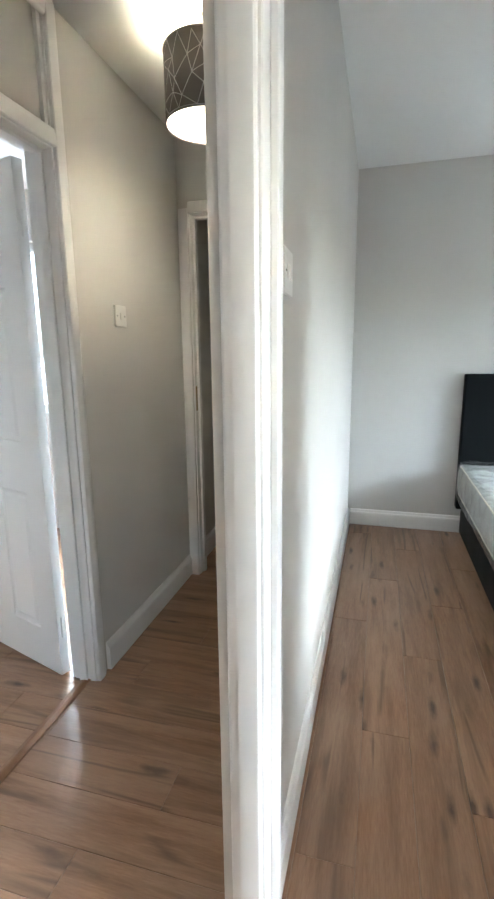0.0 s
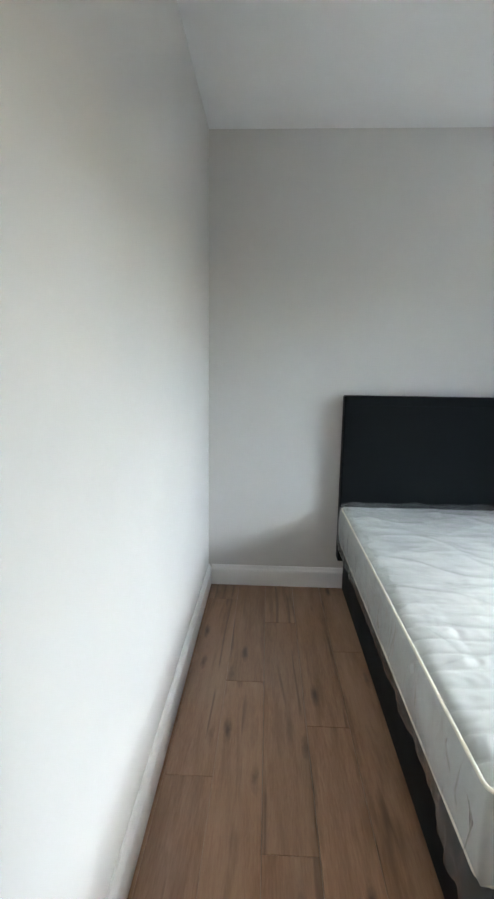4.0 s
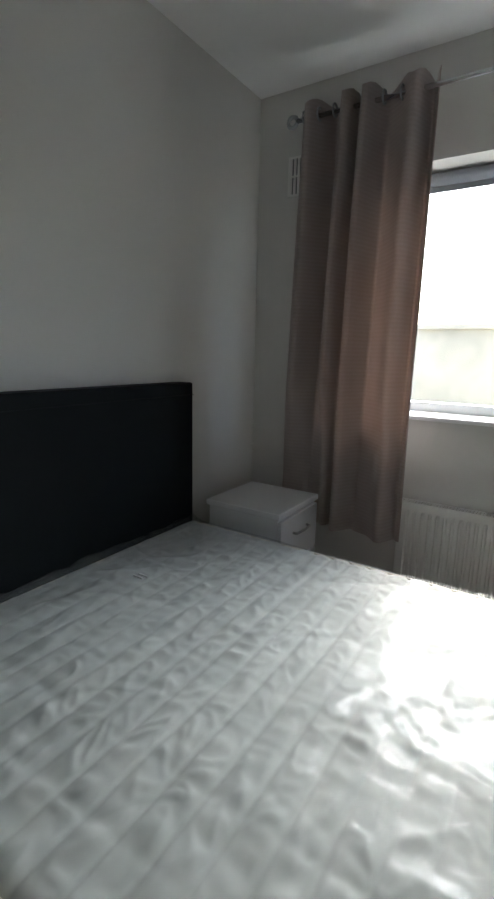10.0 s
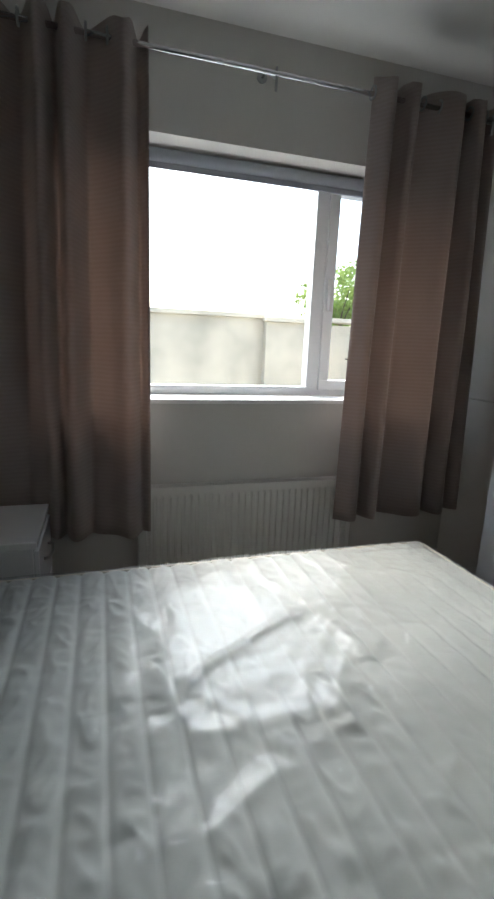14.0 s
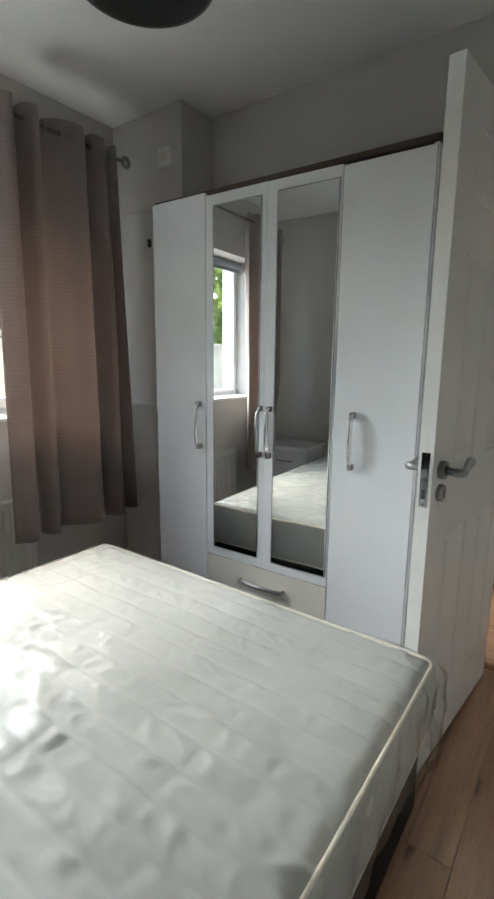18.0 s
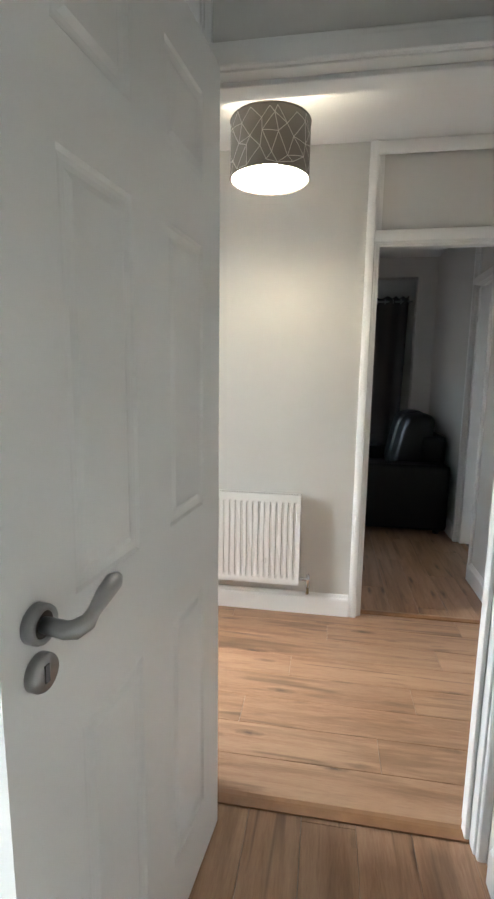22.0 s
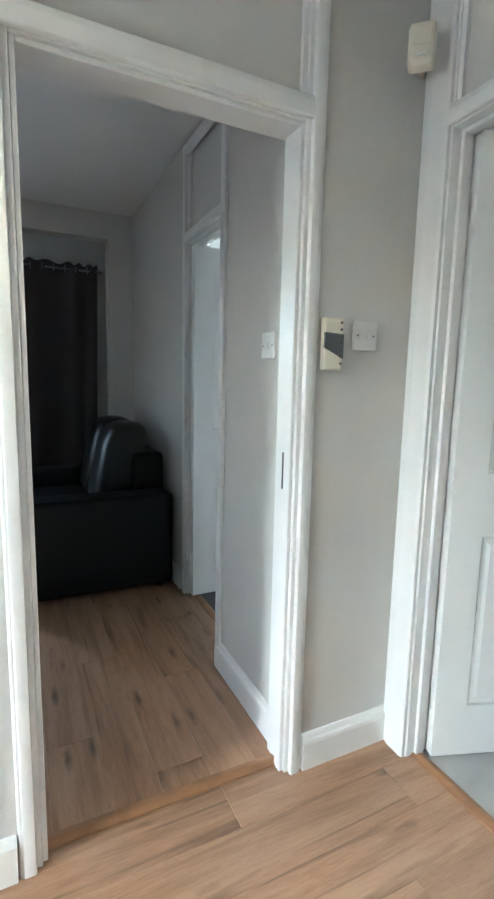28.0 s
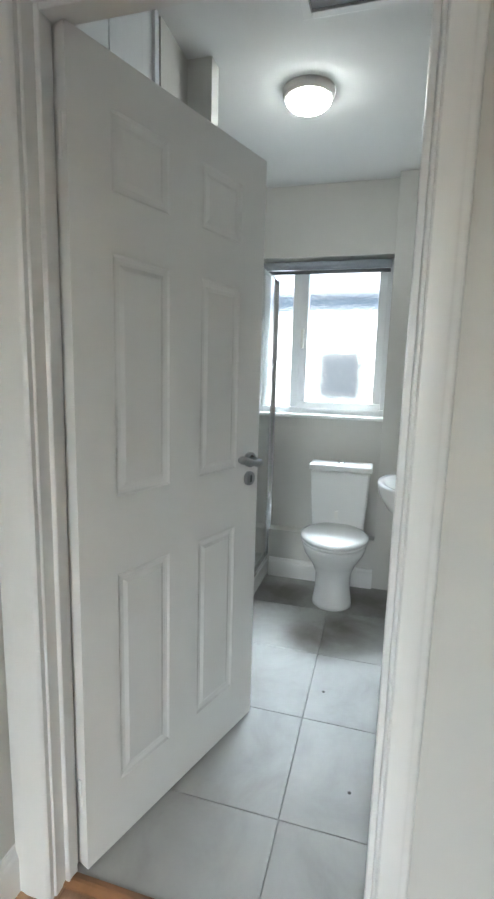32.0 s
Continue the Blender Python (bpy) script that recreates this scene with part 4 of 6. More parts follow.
def wrap_mesh():
    """The loose plastic: a top sheet with creases, and a skirt that sags and puckers at the corners."""
    bm = bmesh.new()
    w, l, h = BX1 - BX0, BY1 - BY0, MZ1 - MZ0
    nx, ny = 190, 250
    grid = []
    for j in range(ny + 1):
        row = []
        for i in range(nx + 1):
            u, v = i / nx * w, j / ny * l
            edge = min(u, w - u, v, l - v)
            wx, wy = u + 0.05 * noise.noise(Vector((u * 5, v * 5, 2.2))), v + 0.05 * noise.noise(Vector((u * 5, v * 5, 9.4)))
            long_fold = (1 - abs(noise.noise(Vector((wx * 3.0 + wy * 1.6, wy * 2.0 - wx, 4.0))))) ** 14
            long_fold += 0.7 * (1 - abs(noise.noise(Vector((wx * 2.2 - wy * 4.5, wy * 1.2 + wx * 1.5, 11.0))))) ** 18
            crease = (1 - abs(noise.noise(Vector((wx * 15 + wy * 4, wy * 9 - wx * 3, 8.0))))) ** 7
            crinkle = (1 - abs(noise.noise(Vector((wx * 33, wy * 26 + wx * 8, 1.0))))) ** 5
            loose = 0.35 + 0.65 * max(0.0, min(1.0, 0.5 + 1.6 * noise.noise(Vector((u * 1.7, v * 1.9, 6.6)))))
            z = h + 0.013 + fold_height(u, v) + min(1.0, edge / 0.06) * (0.009 * long_fold + loose * (0.0032 * crease + 0.001 * crinkle))
            z += max(0.0, 1 - (l - v) / 0.09) * (0.014 + 0.03 * abs(noise.noise(Vector((u * 8, v * 5, 3.3)))))
            z -= 0.01 * max(0, 1 - edge / 0.03) ** 2
            row.append(bm.verts.new((u, v, z)))
        grid.append(row)
    for j in range(ny):
        for i in range(nx):
            bm.faces.new((grid[j][i], grid[j][i + 1], grid[j + 1][i + 1], grid[j + 1][i]))
    rim = [grid[0][i] for i in range(nx + 1)] + [grid[j][nx] for j in range(1, ny + 1)] + [grid[ny][i] for i in range(nx - 1, -1, -1)] + [grid[j][0] for j in range(ny - 1, 0, -1)]
    last, n = rim, len(rim)
    for z, out in ((h - 0.012, 0.01), (h * 0.86, 0.014), (h * 0.72, 0.017), (h * 0.58, 0.019), (h * 0.45, 0.02), (h * 0.32, 0.021), (h * 0.2, 0.02), (h * 0.08, 0.018), (-0.012, 0.015), (-0.03, 0.004)):
        ring = []
        for v in rim:
            cx, cy = v.co.x - w / 2, v.co.y - l / 2
            near = max(0, 1 - (math.hypot(v.co.x, v.co.y)) / 0.22)
            wob = 0.012 * noise.noise(Vector((v.co.x * 11, v.co.y * 11, z * 9))) + 0.006 * abs(noise.noise(Vector((v.co.x * 31, v.co.y * 31, z * 22)))) + 0.034 * near * (0.5 + noise.noise(Vector((v.co.x * 20, v.co.y * 20, z * 12))))
            keep = 0.0 if cy > l / 2 - 1e-4 else 1.0
            ring.append(bm.verts.new((v.co.x + (out + wob) * (1 if cx > w / 2 - 1e-4 else -1 if cx < -w / 2 + 1e-4 else 0), v.co.y + keep * (out + wob) * (1 if cy > l / 2 - 1e-4 else -1 if cy < -l / 2 + 1e-4 else 0), z - 0.055 * near * (0.4 + abs(noise.noise(Vector((v.co.x * 14, v.co.y * 14, 4.4)))))))) 
        for k in range(n):
            bm.faces.new((last[k], last[(k + 1) % n], ring[(k + 1) % n], ring[k]))
        last = ring
    bmesh.ops.recalc_face_normals(bm, faces=bm.faces[:])
    return bm


part("plastic_wrap", wrap_mesh(), FILM, mat_ob, "clear wrinkled polythene cover", True).visible_shadow = False
part("label_mark", solid((0.795, 0.8, 1.615, 1.655, 0.2275, 0.2335), (0.813, 0.818, 1.61, 1.65, 0.2275, 0.2335)), WHITE_PLASTIC, mat_ob, "two pale stripes of tape")


# ---- bedroom: bedside table ----
ns = thing("bedside_table", pose(2.388, 3.345, 0), "white gloss bedside table with two drawers beside the headboard", "bedside table")
part("body", solid((-0.185, 0.185, -0.185, 0.185, 0.02, 0.592), bevel=0.003), LACQUER, ns)
part("top", solid((-0.2, 0.2, -0.2, 0.195, 0.592, 0.62), bevel=0.006, segments=3), LACQUER, ns)
for z0, z1 in ((0.36, 0.58), (0.05, 0.35)):
    dr = part("drawer_front", solid((-0.182, 0.182, -0.203, -0.186, z0, z1), bevel=0.003), LACQUER, ns)
    part("handle", tube([(-0.07, -0.203, (z0 + z1) / 2 + 0.03), (-0.065, -0.222, (z0 + z1) / 2 + 0.03), (0, -0.228, (z0 + z1) / 2 + 0.03), (0.065, -0.222, (z0 + z1) / 2 + 0.03), (0.07, -0.203, (z0 + z1) / 2 + 0.03)], 0.006, 8), STEEL, dr, "satin steel bow handle", True)
for sx in (-0.16, 0.16):
    for sy in (-0.15, 0.15):
        part("foot", solid((sx - 0.015, sx + 0.015, sy - 0.015, sy + 0.015, 0, 0.021)), DARK_PLASTIC, ns)


# ---- curtains ----
def curtain(name, axis, u0, u1, b0, b1, v, zt, zb, waves, depth, mat, label, group, seed, side=-1, behind=None):
    """A hung curtain between u0 and u1 at its head and b0 and b1 at its hem, across v."""
    c = thing(name, pose(0, 0, 0), label, "curtain", group)
    bm = bmesh.new()
    nu, nz = waves * 14, 40
    rows = []
    for j in range(nz + 1):
        f = j / nz
        row = []
        for i in range(nu + 1):
            s = i / nu
            u = (u0 + (u1 - u0) * s) * (1 - f) + (b0 + (b1 - b0) * s) * f
            sw = s + 0.07 * math.sin(2 * math.pi * (1.7 * s + 0.13 * seed)) * s * (1 - s) * 4
            ph = 2 * math.pi * waves * sw + 0.9 * f * noise.noise(Vector((s * 4, f * 1.6, seed + 3)))
            ends = min(1.0, 0.35 + 9 * s, 0.35 + 9 * (1 - s))
            amp = ends * depth * (1 - 0.2 * f) * (0.8 + 0.6 * noise.noise(Vector((s * 3.3, f * 1.2, seed))))
            soft = math.sin(ph)
            crisp = 2 * abs(math.sin(ph / 2 + math.pi / 4)) ** 0.8 - 1
            w = v + side * amp * (soft * (1 - 0.75 * f) + crisp * 0.75 * f) + 0.016 * f * noise.noise(Vector((s * 7, f * 2.5, seed + 7)))
            z = zt + (zb - zt) * f + (0.012 * math.cos(2 * ph) if j == 0 else 0) + 0.006 * f * noise.noise(Vector((s * 7, 0, seed)))
            if behind:
                # the cloth is pressed back where it hangs behind a piece of furniture
                press = max(0.0, min(1.0, (1.15 - z) / 0.45)) * max(0.0, min(1.0, (u - behind[0]) / 0.05))
                w += max(0.0, behind[1] - w) * press
            row.append(bm.verts.new((w, u, z) if axis == "y" else (u, w, z)))
        rows.append(row)
    for j in range(nz):
        for i in range(nu):
            bm.faces.new((rows[j][i], rows[j][i + 1], rows[j + 1][i + 1], rows[j + 1][i]))
    cloth = part("cloth", bm, mat, c, "", True)
    sol = cloth.modifiers.new("thickness", "SOLIDIFY")
    sol.thickness = 0.003
    for k in range(waves * 2):
        u = u0 + (u1 - u0) * k * 0.5 / waves
        pts = []
        for q in range(16):
            a = 2 * math.pi * q / 16
            pts.append((v + 0.024 * math.cos(a), u, zt - 0.045 + 0.024 * math.sin(a)) if axis == "y" else (u, v + 0.024 * math.cos(a), zt - 0.045 + 0.024 * math.sin(a)))
        part("eyelet", tube(pts, 0.0045, 6, True), STEEL, c, "steel curtain eyelet", True)
    return c


POLE_X, POLE_Z = 2.57, 2.308
curtain("curtain", "y", 3.3, 2.735, 3.36, 2.735, POLE_X, POLE_Z + 0.05, 0.47, 4, 0.085, TAUPE, "taupe eyelet curtain drawn to the side of the bedroom window", "bedroom curtains", 2.0, -1, (3.09, 2.597))
curtain("curtain", "y", 1.83, 1.19, 1.86, 1.13, POLE_X, POLE_Z + 0.05, 0.47, 4, 0.085, TAUPE, "taupe eyelet curtain bunched beside the wardrobe end of the window", "bedroom curtains", 5.0)
pole = thing("curtain_pole", pose(0, 0, 0), "slim steel curtain pole with ring finials above the window", "curtain pole")
part("rod", lathe([(0.0095, 1.15), (0.0095, 3.34)], 12, "y", (POLE_X, 0, POLE_Z)), CHROME, pole, "", True)
for yy in (1.13, 3.36):
    ring = [(POLE_X, yy + 0.022 * math.cos(2 * math.pi * k / 16), POLE_Z + 0.022 * math.sin(2 * math.pi * k / 16)) for k in range(16)]
    part("finial", tube(ring, 0.009, 8, True), STEEL, pole, "steel ring finial", True)
for yy in (1.22, 2.25, 3.27):
    bk = part("bracket", tube([(2.762, yy, POLE_Z + 0.07), (2.7, yy, POLE_Z + 0.065), (2.6, yy, POLE_Z + 0.0), (POLE_X, yy, POLE_Z - 0.014)], 0.005, 8), STEEL, pole, "", True)
    part("wall_rose", lathe([(0.022, 2.754), (0.022, 2.762)], 16, "x", (0, yy, POLE_Z + 0.07)), STEEL, bk)
    part("cup", tube([(POLE_X, yy, POLE_Z - 0.06), (POLE_X, yy, POLE_Z + 0.022)], 0.006, 8), STEEL, bk)


# ---- radiators ----
def radiator(m, wide, high, label, valve=0):
    r = thing("radiator", m, label, "radiator", "panel radiators")
    nf = int(wide / 0.0335)
    bm = bmesh.new()
    prof = []
    for k in range(nf):
        a = 0.02 + k * (wide - 0.04) / nf
        s = (wide - 0.04) / nf
        prof += [(a, 0), (a + s * 0.45, 0), (a + s * 0.58, 0.008), (a + s * 0.87, 0.008)]
    prof += [(wide - 0.02, 0)]
    zs = [(0.03, 0.0), (0.05, 1.0), (high - 0.05, 1.0), (high - 0.03, 0.0)]
    rows = [[bm.verts.new((x, -0.06 + y * k if k else -0.06, z)) for x, y in prof] for z, k in zs]
    for a, b in zip(rows, rows[1:]):
        for i in range(len(prof) - 1):
            bm.faces.new((a[i], a[i + 1], b[i + 1], b[i]))
    for x0, x1, z0, z1 in ((0, 0.02, 0.03, high - 0.03), (wide - 0.02, wide, 0.03, high - 0.03), (0, wide, 0.0, 0.03), (0, wide, high - 0.03, high)):
        part("panel_edge", solid((x0, x1, -0.06, -0.048, z0, z1)), RAD_WHITE, r)
    part("back_plate", solid((0.01, wide - 0.01, -0.046, -0.03, 0.01, high - 0.01)), RAD_WHITE, r)
    bmesh.ops.recalc_face_normals(bm, faces=bm.faces[:])
    part("ribbed_panel", bm, RAD_WHITE, r, "white ribbed steel panel")
    bm = bmesh.new()
    n = int(wide / 0.014)
    for k in range(n):
        x = 0.012 + k * (wide - 0.024) / n
        box(bm, x, x + 0.006, -0.055, -0.008, high + 0.002, high + 0.006)
    box(bm, 0.0, wide, -0.062, -0.056, high - 0.012, high + 0.008)
    box(bm, 0.0, wide, -0.008, -0.002, high - 0.012, high + 0.008)
    bmesh.ops.recalc_face_normals(bm, faces=bm.faces[:])
    part("top_grille", bm, RAD_WHITE, r, "slotted top grille")
    for x in (0.0, wide - 0.003):
        part("side_cover", solid((x, x + 0.003, -0.062, -0.004, 0.01, high + 0.004)), RAD_WHITE, r)
    for x in (0.12, wide - 0.12):
        part("wall_bracket", solid((x - 0.015, x + 0.015, -0.03, 0.0, 0.08, high - 0.08)), STEEL, r)
    if valve:
        x = wide if valve > 0 else 0
        v = part("valve", tube([(x, -0.035, 0.03), (x + valve * 0.03, -0.035, 0.03), (x + valve * 0.045, -0.035, 0.03)], [0.009, 0.009, 0.012], 10), CHROME, r, "chrome lockshield valve", True)
        part("valve_body", tube([(x + valve * 0.05, -0.035, -0.02), (x + valve * 0.05, -0.035, 0.03), (x + valve * 0.05, -0.035, 0.06)], [0.01, 0.013, 0.009], 10), CHROME, v, "", True)
        part("pipe", tube([(x + valve * 0.05, -0.035, -0.02), (x + valve * 0.05, -0.034, -0.05), (x + valve * 0.045, -0.015, -0.062), (x + valve * 0.045, 0.012, -0.062)], 0.0075, 8), BRASS, v, "", True)
    return r


radiator(pose(1.35, -0.488, 0.18) @ pose(0, 0, 0, 0, 0, 180), 0.78, 0.5, "white panel radiator on the hall wall", 1)
radiator(pose(2.762, 2.78, 0.12) @ pose(0, 0, 0, 0, 0, -90), 1.1, 0.5, "white panel radiator under the bedroom window")

# ---- wardrobe ----
WX0, WX1, WY0, WY1 = 0.952, 2.171, 0.84, 1.298
wr = thing("wardrobe", pose(1.56, 1.316, 0, 0, 0, 1.2) @ pose(WX0 - 1.56, WY0 - 1.316, 0), "white gloss four-door wardrobe with two mirrors and drawers", "wardrobe")
ww, wd = WX1 - WX0, WY1 - WY0
part("side_panel", solid((0, 0.016, 0, wd - 0.002, 0, 1.975), bevel=0.001, segments=1), LACQUER, wr)
part("side_panel", solid((ww - 0.016, ww, 0, wd - 0.002, 0, 1.975), bevel=0.001, segments=1), LACQUER, wr)
part("back_panel", solid((0.016, ww - 0.016, 0, 0.008, 0.05, 1.975)), LACQUER, wr)
part("plinth", solid((0.016, ww - 0.016, wd - 0.05, wd - 0.034, 0, 0.06)), LACQUER, wr)
part("top_panel", solid((-0.004, ww + 0.004, 0, wd - 0.001, 1.976, 2.0), bevel=0.002, segments=1), WALNUT, wr, "dark walnut top edge")
q = ww / 4
fy = wd + 0.018


def bow_handle(parent, x, y, z0, z1):
    pts = [(x, y, z1), (x, y + 0.02, z1 + 0.004), (x, y + 0.028, z1 - 0.02), (x, y + 0.034, (z0 + z1) / 2), (x, y + 0.028, z0 + 0.02), (x, y + 0.02, z0 - 0.004), (x, y, z0)]
    h = part("handle", tube(pts, [0.008, 0.009, 0.0085, 0.0075, 0.0085, 0.009, 0.008], 10), HANDLE, parent, "bright satin bow handle", True)
    for z in (z0, z1):
        part("handle_foot", solid((x - 0.009, x + 0.009, y, y + 0.022, z - 0.011, z + 0.011), bevel=0.003), GREY_PLASTIC, h)


for k in range(4):
    x0, x1 = k * q + 0.0015, (k + 1) * q - 0.0015
    inner = k in (1, 2)
    z0 = 0.43 if inner else 0.06
    top = (1.962, 1.968, 1.971, 1.985)[k]
    leaf = part("door", solid((x0, x1, wd, fy, z0, top), bevel=0.0015, segments=1), LACQUER, wr, "white gloss wardrobe door")
    if inner:
        c, half = (0.438, 0.121) if k == 1 else (0.753, 0.116)
        part("mirror", solid((c - half, c + half, fy + 0.0005, fy + 0.004, 0.474, 1.925), bevel=0.0015, segments=1), MIRROR, leaf, "tall narrow mirror")
        part("mirror_trim", solid((c - half - 0.004, c + half + 0.004, fy, fy + 0.0025, 0.47, 0.4735), (c - half - 0.004, c + half + 0.004, fy, fy + 0.0025, 1.9255, 1.929), (c - half - 0.004, c - half - 0.0005, fy, fy + 0.0025, 0.4735, 1.9255), (c + half + 0.0005, c + half + 0.004, fy, fy + 0.0025, 0.4735, 1.9255)), STEEL, leaf)
    if k == 1:
        leaf.matrix_local = pose(x0, wd, 0, 0, 0, 0.9) @ pose(-x0, -wd, 0)
    hx = {0: x1 - 0.078, 1: x1 - 0.03, 2: x0 + 0.014, 3: x0 + 0.032}[k]
    bow_handle(leaf, hx, fy, 0.93, 1.12)
for z0, z1 in ((0.235, 0.425), (0.065, 0.23)):
    dr = part("drawer_front", solid((q + 0.0015, 3 * q - 0.0015, wd, fy, z0, z1), bevel=0.0015, segments=1), DRAWER_WHITE, wr, "cream white drawer front")
    zc = (z0 + z1) / 2 + 0.02
    pts = [(2 * q - 0.11, fy, zc), (2 * q - 0.105, fy + 0.022, zc), (2 * q, fy + 0.03, zc), (2 * q + 0.105, fy + 0.022, zc), (2 * q + 0.11, fy, zc)]
    part("handle", tube(pts, 0.0085, 10), STEEL, dr, "satin steel bow handle", True)

# ---- cupboard in the pier, wall fittings ----
cup = thing("cupboard_door", pose(0, 0, 0), "grey painted flush cupboard door beside the wardrobe", "cupboard")
part("panel", solid((2.29, 2.742, 1.049, 1.066, 1.06, 2.082), bevel=0.002, segments=1), WALL, cup)
part("panel", solid((2.29, 2.742, 1.049, 1.066, 0.13, 1.052), bevel=0.002, segments=1), WALL, cup)
part("catch", solid((2.46, 2.475, 1.066, 1.083, 1.895, 1.935), bevel=0.004), DARK_METAL, cup, "dark metal catch")
th = thing("thermostat", pose(2.345, 1.048, 2.305), "white square room thermostat high on the pier", "thermostat")
part("housing", solid((-0.045, 0.045, 0.0, 0.028, -0.045, 0.045), bevel=0.006), WHITE_PLASTIC, th)
part("dial", lathe([(0.022, 0.028), (0.022, 0.034), (0.018, 0.036)], 20, "y", (0.005, 0, 0)), CREAM_PLASTIC, th)
vent = thing("wall_vent", pose(2.762, 3.415, 2.155), "white louvred air vent in the wall", "vent")
part("vent_frame", solid((-0.01, 0, -0.06, 0.06, -0.09, -0.08), (-0.01, 0, -0.06, 0.06, 0.08, 0.09), (-0.01, 0, -0.06, -0.05, -0.08, 0.08), (-0.01, 0, 0.05, 0.06, -0.08, 0.08), (-0.01, 0, -0.05, 0.05, -0.004, 0.004), bevel=0.001, segments=1), WHITE_PLASTIC, vent)
part("backing", solid((-0.004, -0.001, -0.05, 0.05, -0.08, 0.08)), GREY_PLASTIC, vent)
for k in range(5):
    part("slat", solid((-0.009, -0.003, -0.045 + k * 0.021, -0.034 + k * 0.021, -0.08, 0.08)), WHITE_PLASTIC, vent)


def switch(m, label, gangs=1, red=False, wide=0.088):
    s = thing("light_switch", m, label, "switch", "wall switches")
    part("plate", solid((-wide / 2, wide / 2, -0.009, 0.0, -0.044, 0.044), bevel=0.003), WHITE_PLASTIC, s)
    for k in range(gangs):
        c = (k - (gangs - 1) / 2) * 0.03
        part("rocker", solid((c - 0.009, c + 0.009, -0.0125, -0.0085, -0.014, 0.014), bevel=0.002), WHITE_PLASTIC, s)
    for c in (-0.03, 0.03):
        part("screw", lathe([(0.0028, -0.0088), (0.0028, -0.0098)], 8, "y", (c, 0, 0)), DARK_METAL, s)
    return s


switch(pose(-0.025, 1.02, 1.484, 0, 0, 90), "white double light switch on the bedroom wall", 2)
part_of_plan = SOUTH_PART
switch(pose(-0.715, -0.46, 1.41, 0, 0, 180), "white square fused switch beside the alarm keypad", 2)
part_of_plan = NORTH_PART
switch(pose(-0.9, 1.87, 1.48, 0, 0, 90), "white light switch on the corridor wall")
part_of_plan = SOUTH_PART
switch(pose(-0.52, -0.7, 1.385, 0, 0, 90), "white light switch inside the lounge")
key = thing("alarm_keypad", pose(-0.588, -0.46, 1.378, 0, 0, 180), "cream alarm keypad with a dark slanted flap", "keypad")
part("housing", solid((-0.032, 0.032, -0.026, 0.0, -0.075, 0.075), bevel=0.006), CREAM_PLASTIC, key)
bm = bmesh.new()
poly = [(-0.0325, -0.013), (0.0325, -0.041), (0.0325, 0.029), (-0.0325, 0.032)]
ends = [[bm.verts.new((x, y, z)) for x, z in poly] for y in (-0.0285, -0.02)]
for k in range(4):
    bm.faces.new((ends[0][k], ends[0][(k + 1) % 4], ends[1][(k + 1) % 4], ends[1][k]))
bm.faces.new(ends[0]), bm.faces.new(ends[1])
bmesh.ops.recalc_face_normals(bm, faces=bm.faces[:])
part("flap", bm, FLAP_GREY, key, "dark grey slanted window")
for k in range(7):
    zz = 0.062 - k * 0.0195
    part("indicator", solid((0.02, 0.027, -0.0285, -0.025, zz - 0.003, zz + 0.003)), DARK_PLASTIC, key)
pir = thing("alarm_sensor", pose(-0.795, -0.377, 2.185, 0, 0, 135), "cream corner alarm sensor above the doorway", "sensor")
part("housing", solid((-0.036, 0.036, -0.03, 0.03, -0.052, 0.052), bevel=0.018, segments=4), CREAM_PLASTIC, pir, "", True)
part("lens", solid((-0.025, 0.025, -0.033, -0.025, -0.008, 0.036), bevel=0.003), CREAM_PLASTIC, pir, "pale ribbed lens")
part("led", solid((-0.012, 0.012, -0.032, -0.029, -0.036, -0.028)), WHITE_PLASTIC, pir)
part("bracket", tube([(0, 0.028, 0.0), (0, 0.08, 0.0), (0, 0.128, 0.0)], [0.012, 0.009, 0.014], 10), CREAM_PLASTIC, pir, "", True)


part_of_plan = NORTH_PART


